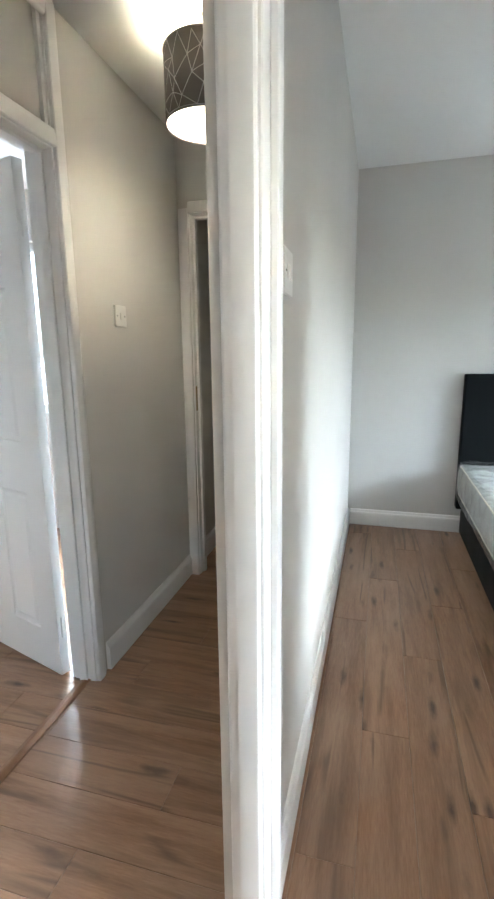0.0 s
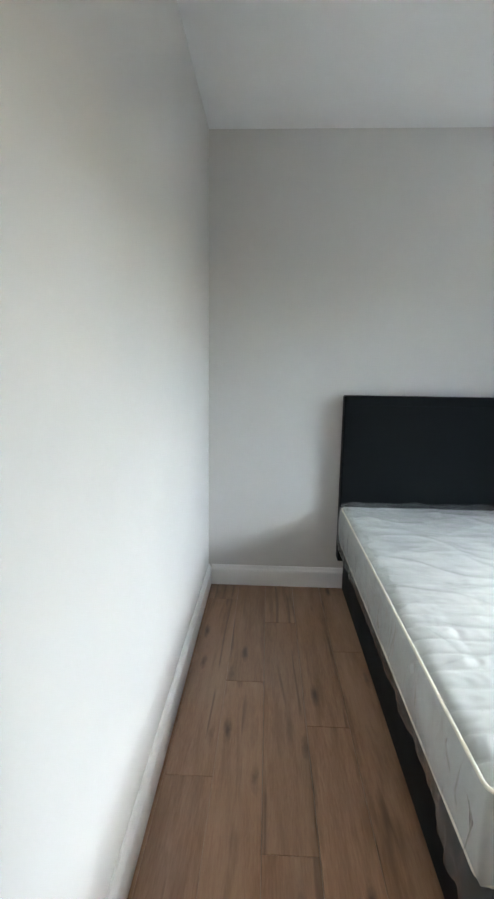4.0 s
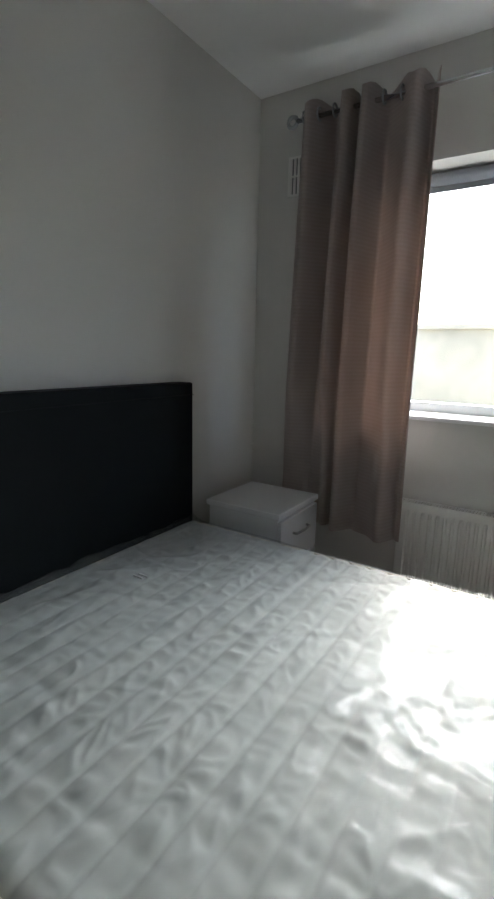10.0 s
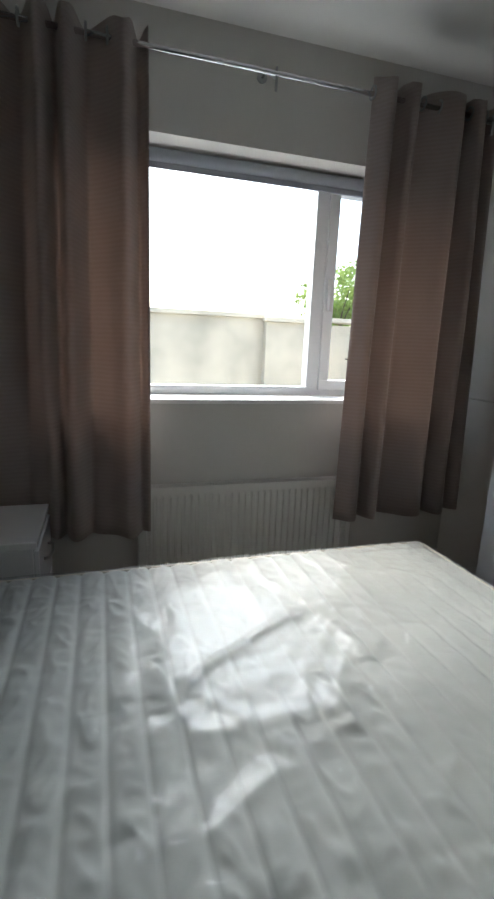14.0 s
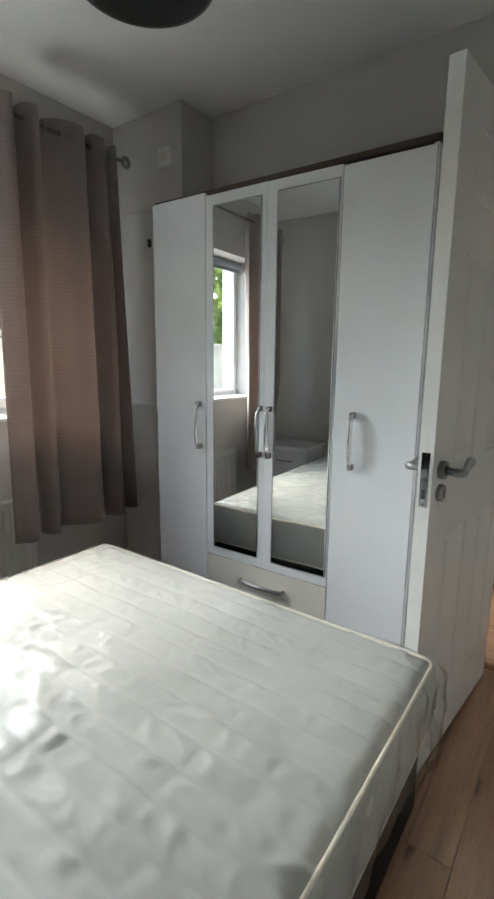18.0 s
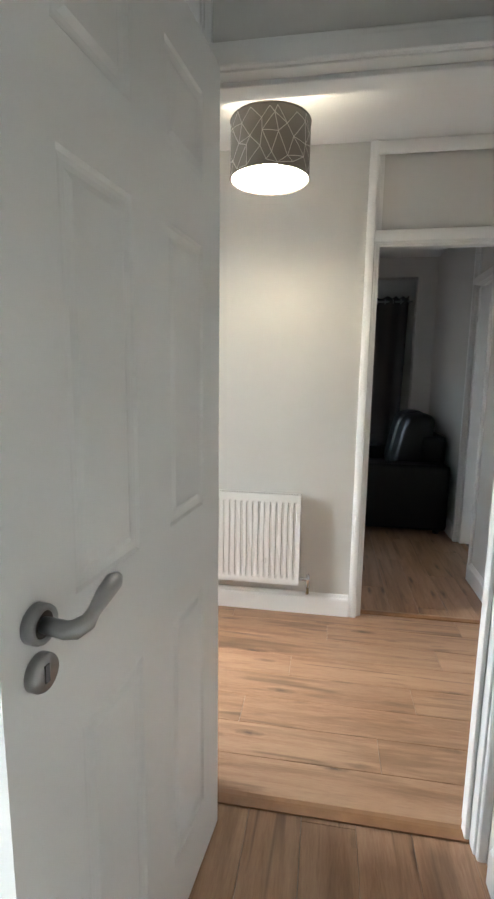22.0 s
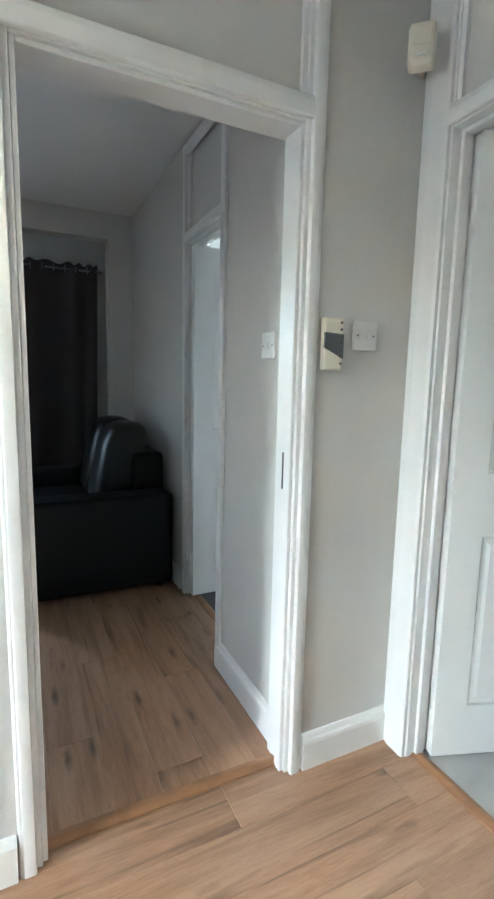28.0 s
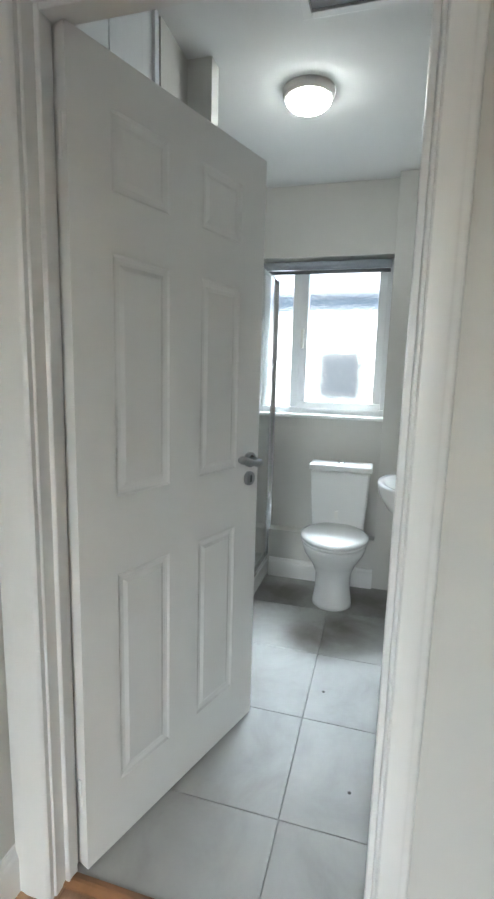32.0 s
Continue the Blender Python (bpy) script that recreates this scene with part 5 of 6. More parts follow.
# ---- pendant lamps ----
def pendant(name, m, ceiling, radius, high, cloth, lit, label, pattern):
    """A drum shade; its lower rim lies at z = 0 of the pose."""
    p = thing(name, m, label, "ceiling lamp", "pendant lamps")
    bm = bmesh.new()
    steps = 64
    rings = [[bm.verts.new((r * math.cos(2 * math.pi * k / steps), r * math.sin(2 * math.pi * k / steps), z)) for k in range(steps)] for r, z in ((radius, 0), (radius, high), (radius - 0.003, high), (radius - 0.003, 0))]
    for a, b in ((0, 1), (1, 2), (3, 0)):
        for k in range(steps):
            bm.faces.new((rings[a][k], rings[a][(k + 1) % steps], rings[b][(k + 1) % steps], rings[b][k]))
    bmesh.ops.recalc_face_normals(bm, faces=bm.faces[:])
    drum = part("shade", bm, cloth, p, "", True)
    bm = bmesh.new()
    ra = radius - 0.0045
    rings = [[bm.verts.new((ra * math.cos(2 * math.pi * k / steps), ra * math.sin(2 * math.pi * k / steps), z)) for k in range(steps)] for z in (0.001, high - 0.001)]
    for k in range(steps):
        bm.faces.new((rings[0][k], rings[1][k], rings[1][(k + 1) % steps], rings[0][(k + 1) % steps]))
    part("lining", bm, LINING if lit else cloth, p, "", True)
    for z in (0.0, high):
        part("rim", tube([(radius * math.cos(2 * math.pi * k / 48), radius * math.sin(2 * math.pi * k / 48), z) for k in range(48)], 0.003, 6, True), cloth, p, "", True)
    for k in range(3):
        a = 2 * math.pi * k / 3
        part("spoke", tube([(0.02 * math.cos(a), 0.02 * math.sin(a), high - 0.02), ((radius - 0.005) * math.cos(a), (radius - 0.005) * math.sin(a), high - 0.006)], 0.002, 6), STEEL, p)
    drop = ceiling - m.translation.z
    part("cord", tube([(0, 0, high - 0.02), (0, 0, drop - 0.02)], 0.0035, 8), WHITE_PLASTIC, p)
    part("ceiling_rose", lathe([(0.05, drop), (0.05, drop - 0.012), (0.035, drop - 0.026), (0.01, drop - 0.032), (0.0, drop - 0.032)], 24), WHITE_PLASTIC, p, "", True)
    part("lampholder", lathe([(0.018, high - 0.01), (0.02, high - 0.07)], 16), WHITE_PLASTIC, p, "", True)
    if pattern:
        rng = random.Random(pattern)
        bm = bmesh.new()
        nodes = [[(2 * math.pi * (k + 0.5 * (r % 2) + rng.uniform(-0.3, 0.3)) / 16, min(high - 0.004, max(0.004, high * (r / 4) + rng.uniform(-0.022, 0.022)))) for k in range(16)] for r in range(5)]

        def line(a, b):
            (a0, z0), (a1, z1) = a, b
            while a1 - a0 > math.pi:
                a1 -= 2 * math.pi
            while a0 - a1 > math.pi:
                a1 += 2 * math.pi
            n, ps = 5, []
            for q in range(n + 1):
                f = q / n
                aa, zz = a0 + (a1 - a0) * f, z0 + (z1 - z0) * f
                ps.append((aa, zz))
            d = Vector(((a1 - a0) * radius, z1 - z0)).normalized()
            off = Vector((-d.y, d.x)) * 0.0012
            prev = None
            for aa, zz in ps:
                pair = [bm.verts.new(((radius + 0.0012) * math.cos(aa + s * off.x / radius), (radius + 0.0012) * math.sin(aa + s * off.x / radius), zz + s * off.y)) for s in (-1, 1)]
                if prev:
                    bm.faces.new((prev[0], prev[1], pair[1], pair[0]))
                prev = pair
        for r in range(4):
            for k in range(16):
                line(nodes[r][k], nodes[r + 1][k])
                line(nodes[r][k], nodes[r + 1][(k + (1 if r % 2 else -1)) % 16])
                if rng.random() < 0.55:
                    line(nodes[r][k], nodes[r][(k + 1) % 16])
        part("line_pattern", bm, SHADE_LINE, drum, "fine silver criss-cross lines")
    if lit:
        part("bulb", lathe([(0.012, high - 0.07), (0.03, high - 0.1), (0.034, high - 0.125), (0.026, high - 0.15), (0.0, high - 0.158)], 20), BULB, p, "lit warm bulb", True)
    return p


HALL_LAMP = (0.7, 0.135, 2.045)
pendant("pendant_lamp", pose(*HALL_LAMP), HALL_H, 0.148, 0.195, SHADE_LIT, True, "lit grey drum pendant with silver criss-cross lines", 11)
pendant("pendant_lamp", pose(-0.45, 1.78, 2.11), HALL_H, 0.148, 0.225, SHADE_LIT, True, "lit grey drum pendant in the corridor", 23)
pendant("pendant_lamp", pose(1.342, 2.122, 2.087), BED_H, 0.15, 0.24, SHADE_GREY, False, "unlit slate grey drum pendant above the bed", 0)
for lx, ly, lz, power in ((HALL_LAMP[0], HALL_LAMP[1], 2.105, 1.25), (-0.45, 1.78, 2.17, 0.18)):
    ld = bpy.data.lights.new("bulb_light", "POINT")
    ld.energy, ld.color, ld.shadow_soft_size = power, (1.0, 0.85, 0.68), 0.07
    new("bulb_light", ld).location = (lx, ly, lz)

# ---- bathroom ----
part_of_plan = SOUTH_PART
wc = thing("toilet", pose(-2.99, 0.15, 0), "white close-coupled toilet with its lid down", "toilet")


def loft(sections, closed=True):
    bm = bmesh.new()
    rings = [[bm.verts.new(p) for p in s] for s in sections]
    n = len(rings[0])
    for a, b in zip(rings, rings[1:]):
        for k in range(n):
            bm.faces.new((a[k], a[(k + 1) % n], b[(k + 1) % n], b[k]))
    bm.faces.new(rings[0]), bm.faces.new(rings[-1])
    bmesh.ops.recalc_face_normals(bm, faces=bm.faces[:])
    return bm


def egg(cx, rx_front, rx_back, ry, z, n=36, cy=0.0):
    out = []
    for k in range(n):
        a = 2 * math.pi * k / n
        c, s = math.cos(a), math.sin(a)
        out.append((cx + (rx_front if c > 0 else rx_back) * c, cy + ry * s * (1 - 0.08 * max(0, c)), z))
    return out


part("pan", loft([egg(0.27, 0.115, 0.2, 0.115, 0.0), egg(0.27, 0.115, 0.2, 0.112, 0.02), egg(0.275, 0.1, 0.2, 0.1, 0.1), egg(0.28, 0.11, 0.2, 0.1, 0.19), egg(0.3, 0.15, 0.22, 0.125, 0.26), egg(0.32, 0.2, 0.24, 0.165, 0.33), egg(0.33, 0.215, 0.25, 0.178, 0.375), egg(0.33, 0.21, 0.25, 0.174, 0.395)]), CERAMIC, wc, "", True)
part("seat", loft([egg(0.33, 0.218, 0.2, 0.183, 0.397), egg(0.33, 0.222, 0.2, 0.187, 0.403), egg(0.33, 0.22, 0.2, 0.185, 0.413)]), CERAMIC, wc, "white toilet seat", True)
part("lid", loft([egg(0.33, 0.22, 0.205, 0.185, 0.415), egg(0.33, 0.225, 0.21, 0.19, 0.422), egg(0.33, 0.222, 0.208, 0.187, 0.434), egg(0.33, 0.2, 0.19, 0.165, 0.443)]), CERAMIC, wc, "white closed lid", True)
bm = solid((0.0, 0.17, -0.175, 0.175, 0.4, 0.76), bevel=0.02, segments=3)
for v in bm.verts:
    f = (0.76 - v.co.z) / 0.36
    v.co.y *= 1 - 0.13 * f
    v.co.x *= 1 - 0.12 * f
part("cistern", bm, CERAMIC, wc, "white ceramic cistern", True)
part("cistern_lid", solid((-0.002, 0.18, -0.183, 0.183, 0.76, 0.795), bevel=0.01, segments=3), CERAMIC, wc, "", True)
part("flush_button", lathe([(0.022, 0.795), (0.022, 0.801), (0.018, 0.803)], 20, at=(0.09, 0, 0)), CHROME, wc)
part("flush_label", solid((0.164, 0.167, -0.02, 0.0, 0.47, 0.52)), WHITE_PLASTIC, wc)

basin = thing("wash_basin", pose(-2.35, 0.63, 0), "white wall-hung wash basin with a chrome tap", "basin")
def ring_b(rx, ry, z, n=32):
    return [(rx * math.cos(2 * math.pi * k / n), -0.02 - 0.0 + min(0.02, -ry * 0.5 + ry * 0.5 * math.sin(2 * math.pi * k / n)), z) for k in range(n)]
part("bowl", loft([ring_b(0.08, 0.12, 0.66), ring_b(0.16, 0.2, 0.7), ring_b(0.2, 0.24, 0.77), ring_b(0.21, 0.25, 0.815), ring_b(0.205, 0.245, 0.825), ring_b(0.185, 0.22, 0.822), ring_b(0.14, 0.17, 0.75), ring_b(0.05, 0.08, 0.72)]), CERAMIC, basin, "", True)
part("tap", tube([(0, -0.05, 0.82), (0, -0.05, 0.9), (0, -0.08, 0.92), (0, -0.14, 0.905)], 0.011, 10), CHROME, basin, "chrome tap", True)

shower = thing("shower_enclosure", pose(0, 0, 0), "glass shower enclosure with a chrome frame and white tray", "shower")
part("tray", solid((-3.075, -1.93, -0.94, -0.3, 0.0, 0.11), bevel=0.01), CERAMIC, shower, "low white shower tray")
for x0, x1 in ((-3.08, -3.05), (-2.53, -2.505), (-1.95, -1.925)):
    part("post", solid((x0, x1, -0.335, -0.3, 0.11, 1.9), bevel=0.003), CHROME, shower)
for z0, z1 in ((0.11, 0.14), (1.87, 1.9)):
    part("rail", solid((-3.05, -1.95, -0.333, -0.302, z0, z1), bevel=0.003), CHROME, shower)
for x0, x1 in ((-3.05, -2.53), (-2.505, -1.95)):
    g = part("glass_panel", solid((x0, x1, -0.322, -0.314, 0.14, 1.87)), SHOWER_GLASS, shower, "clear glass panel")
    g.visible_shadow = False
dome = thing("ceiling_light", pose(-2.14, -0.01, HALL_H), "lit round opal ceiling light in the bathroom", "ceiling lamp")
part("base", lathe([(0.105, 0), (0.105, -0.02), (0.098, -0.032), (0.0, -0.032)], 40), WHITE_PLASTIC, dome, "", True)
part("diffuser", lathe([(0.09, -0.032), (0.088, -0.045), (0.072, -0.058), (0.04, -0.067), (0.0, -0.07)], 40), DOME, dome, "glowing opal diffuser", True)
hatch = thing("loft_hatch", pose(-1.5, 0.33, HALL_H), "grey painted loft hatch in the bathroom ceiling", "hatch")
part("hatch_frame", solid((-0.24, 0.24, -0.3, -0.27, -0.012, 0), (-0.24, 0.24, 0.27, 0.3, -0.012, 0), (-0.24, -0.21, -0.27, 0.27, -0.012, 0), (0.21, 0.24, -0.27, 0.27, -0.012, 0), bevel=0.003), GLOSS, hatch)
part("panel", solid((-0.208, 0.208, -0.268, 0.268, -0.006, 0)), GREY_PLASTIC, hatch)
hp = thing("tall_cupboard", pose(0, 0, 0), "white tall cupboard with plain doors along the bathroom wall", "cupboard")
part("carcass", solid((-1.629, -1.06, -0.949, -0.43, 0, 2.425)), LACQUER, hp)
for x0, x1 in ((-1.505, -1.322), (-1.318, -1.062)):
    part("door", solid((x0, x1, -0.43, -0.412, 0.06, 2.42), bevel=0.003), LACQUER, hp)
part("end_panel", solid((-1.628, -1.51, -0.43, -0.416, 0.06, 2.42), bevel=0.002), LACQUER, hp)
part("cover_strip", solid((-1.6, -1.575, -0.416, -0.404, 0.06, 2.42), bevel=0.003), LACQUER, hp)

for sx, sy in ((-1.896, 0.201), (-1.428, 0.338)):
    sc_cap = thing("floor_screw", pose(sx, sy, 0.0), "small dark screw head sunk in a bathroom floor tile", "screw", "bathroom floor screws")
    part("screw_head", lathe([(0.006, 0.0), (0.0055, 0.0012), (0.0, 0.0015)], 10), DARK_METAL, sc_cap)

# ---- lounge ----
sofa = thing("sofa", pose(-0.57, -1.95, 0), "black leather sofa with plump back cushions against the lounge wall", "sofa")
part("arm", solid((0.0, 0.9, -0.2, 0.0, 0.05, 0.6), bevel=0.035, segments=4), SOFA_BLACK, sofa, "", True)
part("arm", solid((0.0, 0.9, -1.25, -1.05, 0.05, 0.6), bevel=0.035, segments=4), SOFA_BLACK, sofa, "", True)
part("base", solid((0.02, 0.86, -1.05, -0.2, 0.05, 0.3), bevel=0.02, segments=3), SOFA_BLACK, sofa, "", True)
part("back", solid((0.0, 0.2, -1.05, -0.2, 0.3, 0.82), bevel=0.04, segments=4), SOFA_BLACK, sofa, "", True)
for y1 in (-0.215, -0.63):
    part("seat_cushion", solid((0.18, 0.9, y1 - 0.41, y1, 0.3, 0.48), bevel=0.05, segments=4), SOFA_BLACK, sofa, "plump leather seat cushion", True)
    bm = solid((0.06, 0.33, y1 - 0.41, y1, 0.46, 1.0), bevel=0.125, segments=7)
    for v in bm.verts:
        v.co.x += 0.22 * (0.75 - v.co.z) + 0.05
    part("back_cushion", bm, SOFA_SHINE, sofa, "plump leather back cushion", True)
    part("cushion_seam", tube([(0.3, y1 - 0.1, 0.55), (0.33, y1 - 0.1, 0.75), (0.29, y1 - 0.1, 0.92), (0.2, y1 - 0.1, 0.985)], 0.004, 6), SOFA_BLACK, sofa, "", True)
for sx in (0.06, 0.82):
    for sy in (-0.1, -1.15):
        part("foot", lathe([(0.025, 0), (0.03, 0.055)], 12, at=(sx, sy, 0)), DARK_PLASTIC, sofa)
curtain("curtain", "x", -0.38, 1.1, -0.34, 1.1, -3.4, 2.16, 0.2, 9, 0.035, PLUM, "dark plum eyelet curtain drawn across the lounge bay", "lounge curtains", 9.0, 1)
pole2 = thing("curtain_pole", pose(0, 0, 0), "dark steel curtain pole in the lounge bay", "curtain pole")
part("rod", lathe([(0.0095, -0.42), (0.0095, 2.15)], 12, "x", (0, -3.4, 2.115)), STEEL, pole2, "", True)
for xx in (-0.37, 1.9):
    part("bracket", tube([(xx, -3.6, 2.1), (xx, -3.4, 2.1)], 0.008, 8), STEEL, pole2)

# ---- yard outside ----
part_of_plan = NORTH_PART
structure("ground", solid((-200, 200, -200, 200, -0.5, -0.2)), CONCRETE, "grey concrete yard")
yard = thing("yard_wall", pose(7.0, 0, -0.2), "cream rendered yard wall with a coping and a stepped pier", "wall")
part("wall", solid((0, 0.25, 0.77, 14, 0, 1.84)), RENDER_WALL, yard)
part("wall", solid((0.05, 0.3, -9, 0.77, 0, 1.8)), RENDER_WALL, yard)
part("pier", solid((-0.12, 0.3, -0.1, 0.77, 0, 1.8), bevel=0.01), RENDER_WALL, yard)
part("coping", solid((-0.05, 0.3, 0.77, 14, 1.84, 1.9), bevel=0.01), RENDER_WALL, yard, "weathered coping stones")
part("coping", solid((-0.17, 0.35, -0.12, 0.79, 1.8, 1.86), bevel=0.01), RENDER_WALL, yard)
part("coping", solid((0.0, 0.35, -9, -0.12, 1.84, 1.9), bevel=0.01), RENDER_WALL, yard)
rail = thing("iron_railing", pose(6.9, 0, 0), "dark wrought iron rail on the yard wall", "railing")
for z in (1.13, 1.33):
    part("bar", tube([(0, -1.3, z), (0, -0.55, z)], 0.012, 8), DARK_METAL, rail)
for k in range(8):
    y0 = -1.28 + k * 0.1
    part("baluster", tube([(0, y0, 1.13), (0.0, y0 + 0.025, 1.23), (0, y0, 1.33)], 0.008, 6), DARK_METAL, rail)
for y0 in (-1.3, -0.55):
    part("stay", tube([(0, y0, 1.13), (0.16, y0, 1.13)], 0.01, 6), DARK_METAL, rail)


def tree(m, high, spread, seed, count, label, bare=0.45):
    t = thing("tree", m, label, "tree", "garden trees")
    rng = random.Random(seed)
    trunk_h = high * bare
    limbs = [([(0, 0, 0), (0.03, 0.02, trunk_h * 0.5), (0.0, 0.05, trunk_h), (0.05, 0.02, high * 0.75)], [0.09, 0.075, 0.06, 0.02])]
    tips = []
    for k in range(9):
        a = 2 * math.pi * k / 9 + rng.uniform(-0.3, 0.3)
        r = spread * rng.uniform(0.5, 0.9)
        z = high * rng.uniform(bare + 0.15, 0.98)
        mid = (0.45 * r * math.cos(a), 0.45 * r * math.sin(a), (trunk_h + z) / 2 + 0.05)
        end = (r * math.cos(a), r * math.sin(a), z)
        limbs.append(([(0, 0.04, trunk_h * rng.uniform(0.75, 1.0)), mid, end], [0.04, 0.025, 0.008]))
        tips += [mid, end]
    bm = bmesh.new()
    for pts, rad in limbs:
        piece = tube(pts, rad, 7)
        me = bpy.data.meshes.new("limb")
        piece.to_mesh(me)
        piece.free()
        bm.from_mesh(me)
        bpy.data.meshes.remove(me)
    part("trunk", bm, BARK, t, "", True)
    verts, faces = [], []
    clumps = [Vector(p) + Vector((rng.gauss(0, 0.16), rng.gauss(0, 0.16), rng.gauss(0, 0.12))) * spread for p in tips for _ in range(3)]
    for k in range(count):
        c = rng.choice(clumps) + Vector((rng.gauss(0, 0.11), rng.gauss(0, 0.11), rng.gauss(0, 0.09))) * spread
        e = Euler((rng.uniform(0, 6.3), rng.uniform(0, 6.3), rng.uniform(0, 6.3))).to_matrix()
        s = rng.uniform(0.035, 0.075) * spread / 0.9
        n = len(verts)
        for p in ((-0.5, 0, 0), (0, -0.3, 0.08), (0.6, 0, 0), (0, 0.3, 0.08)):
            verts.append(c + e @ (Vector(p) * s * 1.6))
        faces += [(n, n + 1, n + 2), (n, n + 2, n + 3)]
    me = bpy.data.meshes.new("leaves")
    me.from_pydata([tuple(v) for v in verts], [], faces)
    me.materials.append(LEAF)
    leaves = new("leaves", me)
    leaves.parent = t
    tagged(leaves, "many small bright green leaves", kind="stuff")
    return t


tree(pose(16.0, -4.9, -0.2), 3.9, 1.5, 4, 4200, "small leafy garden tree behind the yard wall")
tree(pose(10.5, 9.8, -0.2), 5.6, 2.4, 7, 9000, "tall leafy garden tree beyond the yard wall", 0.25)
tree(pose(9.2, 13.0, -0.2), 6.0, 2.6, 8, 9000, "broad leafy garden tree beyond the yard wall", 0.25)
tree(pose(26, 2.3, -0.2), 3.9, 1.1, 12, 2600, "distant rounded tree above the wall")
nb = thing("neighbour_house", pose(-6.5, 0, -0.2), "white rendered neighbouring house with a dark roof and a small window", "house")
part("wall", solid((-4, 0, -6, 7, 0, 2.35)), painted("white_render", (0.7, 0.7, 0.68), 0.9, 0.05), nb)
part("roof", solid((-4, 0.4, -6.2, 7.2, 2.53, 3.6), bevel=0.02), painted("slate_roof", (0.3, 0.31, 0.34), 0.7, 0.2), nb)
part("fascia", solid((0.0, 0.05, -6.1, 7.1, 2.36, 2.53)), painted("blue_grey_fascia", (0.1, 0.13, 0.17), 0.5, 0.1), nb)
part("window", solid((-0.02, 0.03, -0.53, 0.08, 1.2, 1.85), bevel=0.01), DARK_PLASTIC, nb, "dark glazed window")


# ---- floors: planks and tiles ----
def plank_mesh(name, lx, ly, mat):
    """One board centred on its own origin, top at z = 0, with a fine chamfer."""
    bm = bmesh.new()
    hx, hy, c, h = lx / 2 - 0.0004, ly / 2 - 0.0004, 0.0012, 0.012
    top = [bm.verts.new((sx * (hx - c), sy * (hy - c), 0)) for sx, sy in ((-1, -1), (1, -1), (1, 1), (-1, 1))]
    mid = [bm.verts.new((sx * hx, sy * hy, -c)) for sx, sy in ((-1, -1), (1, -1), (1, 1), (-1, 1))]
    low = [bm.verts.new((sx * hx, sy * hy, -h)) for sx, sy in ((-1, -1), (1, -1), (1, 1), (-1, 1))]
    bm.faces.new(top)
    for a, b in ((mid, top), (low, mid)):
        for k in range(4):
            bm.faces.new((a[k], a[(k + 1) % 4], b[(k + 1) % 4], b[k]))
    return mesh_of(name, bm, mat)


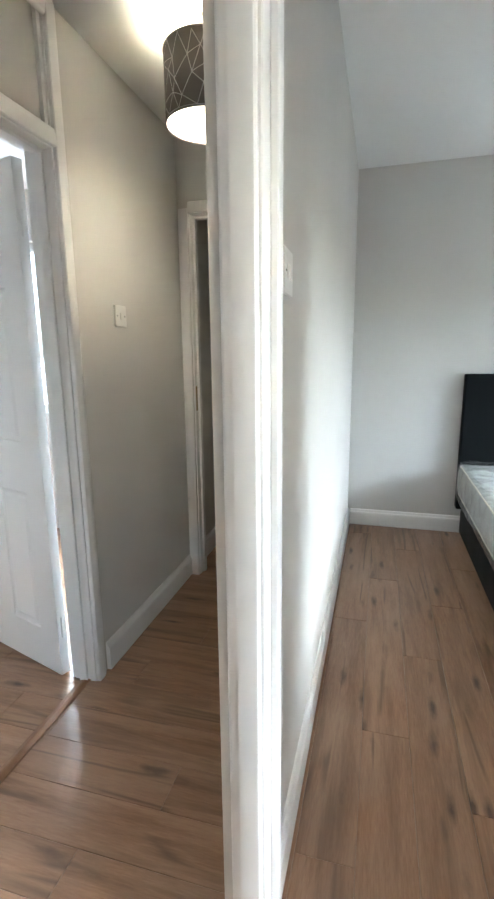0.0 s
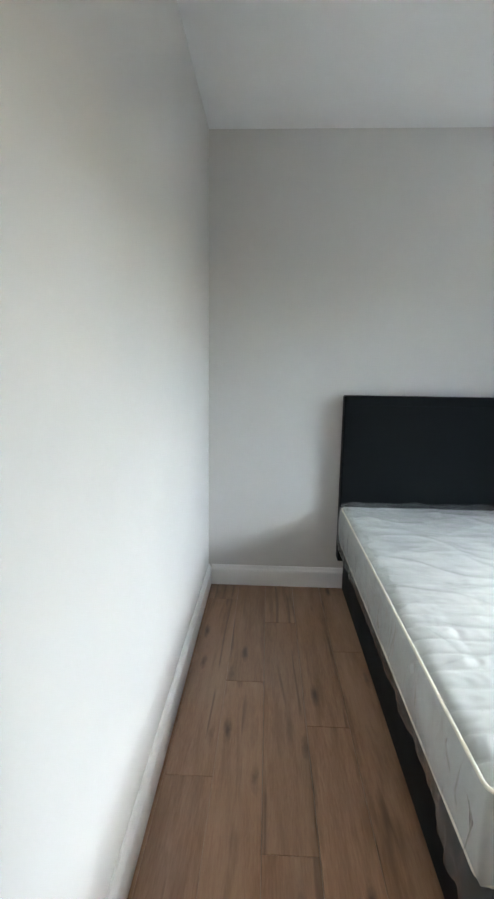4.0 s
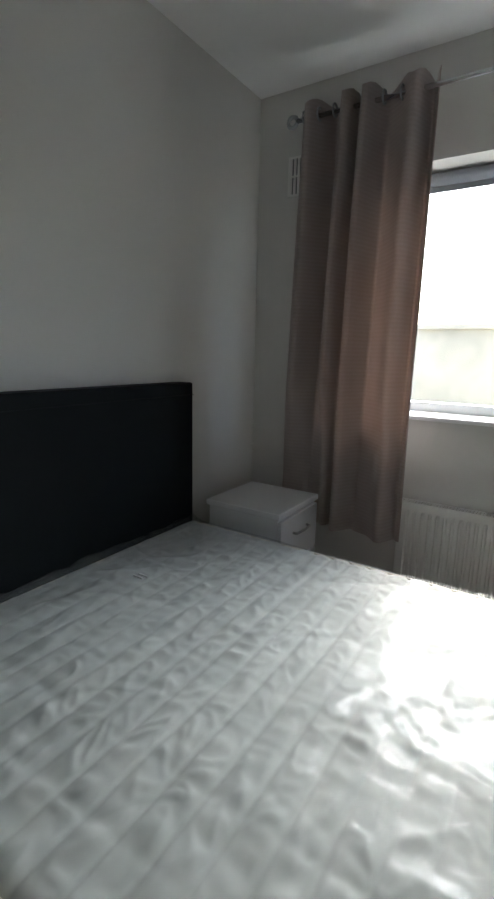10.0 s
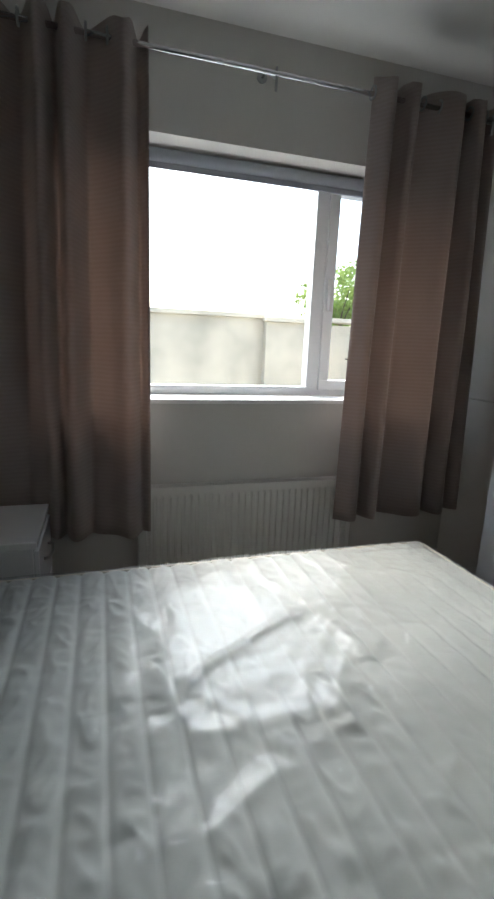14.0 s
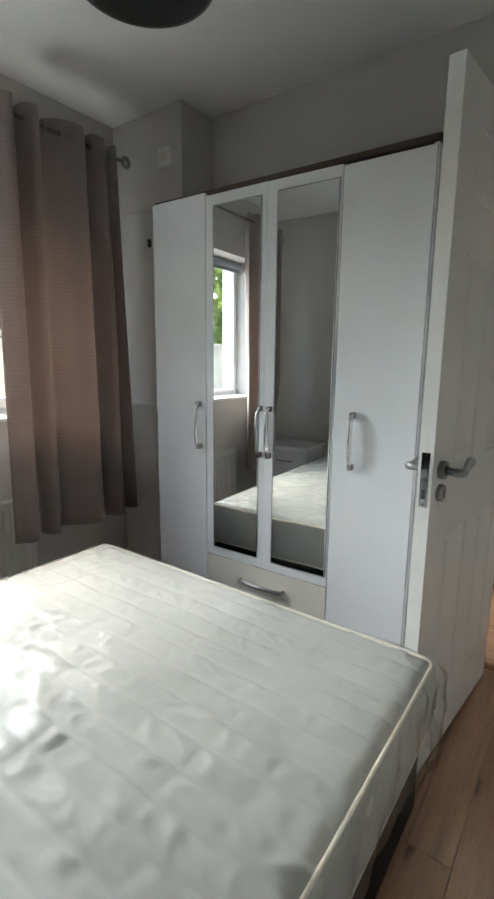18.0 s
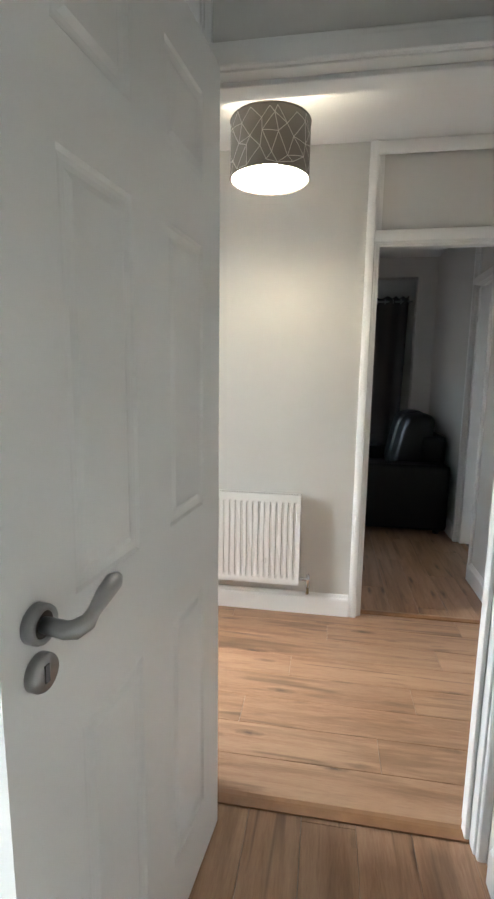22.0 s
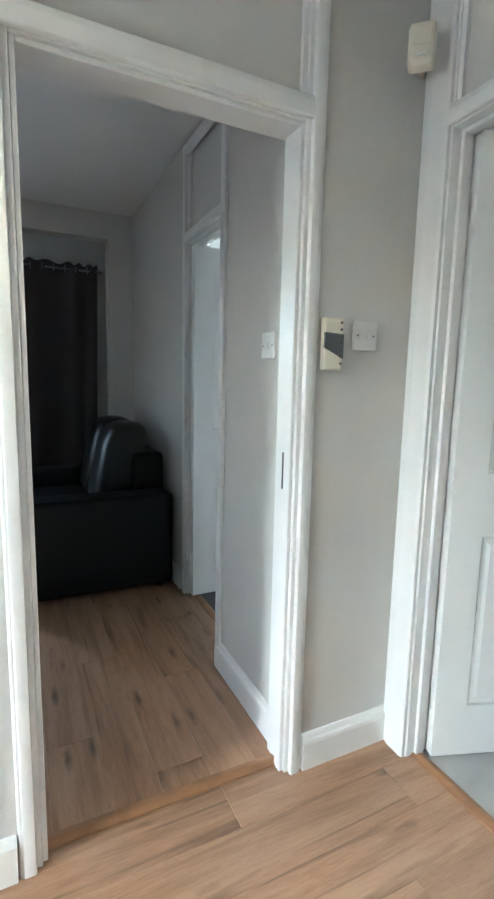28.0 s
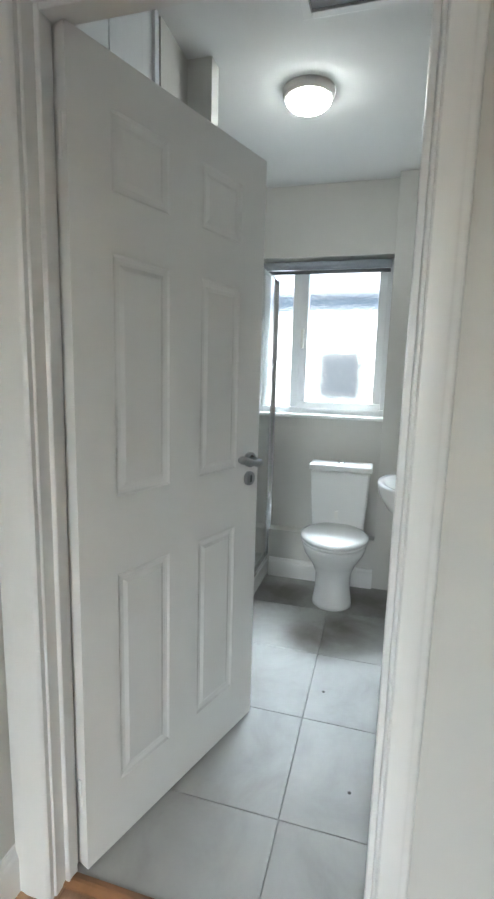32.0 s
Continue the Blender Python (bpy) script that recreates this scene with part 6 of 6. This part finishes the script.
def plank_floor(name, x0, x1, y0, y1, along, label, joint=0.0, end=0.0, step=0.4, wide=0.16, long=1.205, piece="plank"):
    """Boards laid along an axis with staggered ends; joint and end fix one long joint and one board end beside it."""
    f = thing(name, pose(0, 0, 0), label, "floor", kind="structure")
    mat = PLANK_X if along == "x" else PLANK_Y
    a0, a1, b0, b1 = (x0, x1, y0, y1) if along == "x" else (y0, y1, x0, x1)
    made = {}
    row = math.floor((b0 - joint) / wide)
    while joint + row * wide < b1 - 1e-4:
        b = joint + row * wide
        lo, hi = max(b, b0), min(b + wide, b1)
        a = end + row * step * long
        a += long * math.floor((a0 - a) / long)
        while a < a1 - 1e-4:
            s, e = max(a, a0), min(a + long, a1)
            if e - s > 0.005 and hi - lo > 0.004:
                size = (round(e - s, 3), round(hi - lo, 3))
                if size not in made:
                    made[size] = plank_mesh(piece, *(size if along == "x" else size[::-1]), mat)
                ob = new(piece, made[size])
                ca, cb = (s + e) / 2, (lo + hi) / 2
                ob.location = (ca, cb, 0) if along == "x" else (cb, ca, 0)
                ob.parent = f
            a += long
        row += 1
    return f


plank_floor("floor_bedroom", -0.025, 2.762, 0.76, 3.65, "y", "warm oak laminate planks running to the bed head wall", 0.165, 1.522, 0.4, 0.1605)
plank_floor("floor_hall", -0.945, 2.0, -0.55, 0.76, "x", "oak laminate planks running across the hall", 0.263, 0.745, 0.57, 0.1585)
plank_floor("floor_corridor", -0.945, -0.076, 0.76, 4.3, "x", "oak laminate planks in the corridor", 0.105, 0.3, 0.57, 0.1585)
plank_floor("floor_lounge", -0.67, 3.0, -3.62, -0.55, "y", "oak laminate planks in the lounge", 0.05, 0.3)
plank_floor("floor_side_room", -3.1, -0.945, 0.66, 3.0, "x", "oak laminate planks in the side room", 0.1, 0.3)
part_of_plan = SOUTH_PART
tf = thing("floor_bathroom", pose(0, 0, 0), "matt grey porcelain floor tiles with fine joints", "floor", kind="structure")
tiles = {}
for i in range(-1, 6):
    for j in range(-2, 2):
        x1, x0 = min(-0.945, -0.825 - i * 0.446), max(-3.08, -0.825 - (i + 1) * 0.446)
        y0, y1 = max(-0.95, 0.142 + j * 0.6), min(0.63, 0.142 + (j + 1) * 0.6)
        if x1 - x0 < 0.01 or y1 - y0 < 0.01:
            continue
        size = (round(x1 - x0, 3), round(y1 - y0, 3))
        if size not in tiles:
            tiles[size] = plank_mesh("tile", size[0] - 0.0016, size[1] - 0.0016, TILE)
        ob = new("tile", tiles[size])
        ob.location = ((x0 + x1) / 2, (y0 + y1) / 2, 0)
        ob.parent = tf
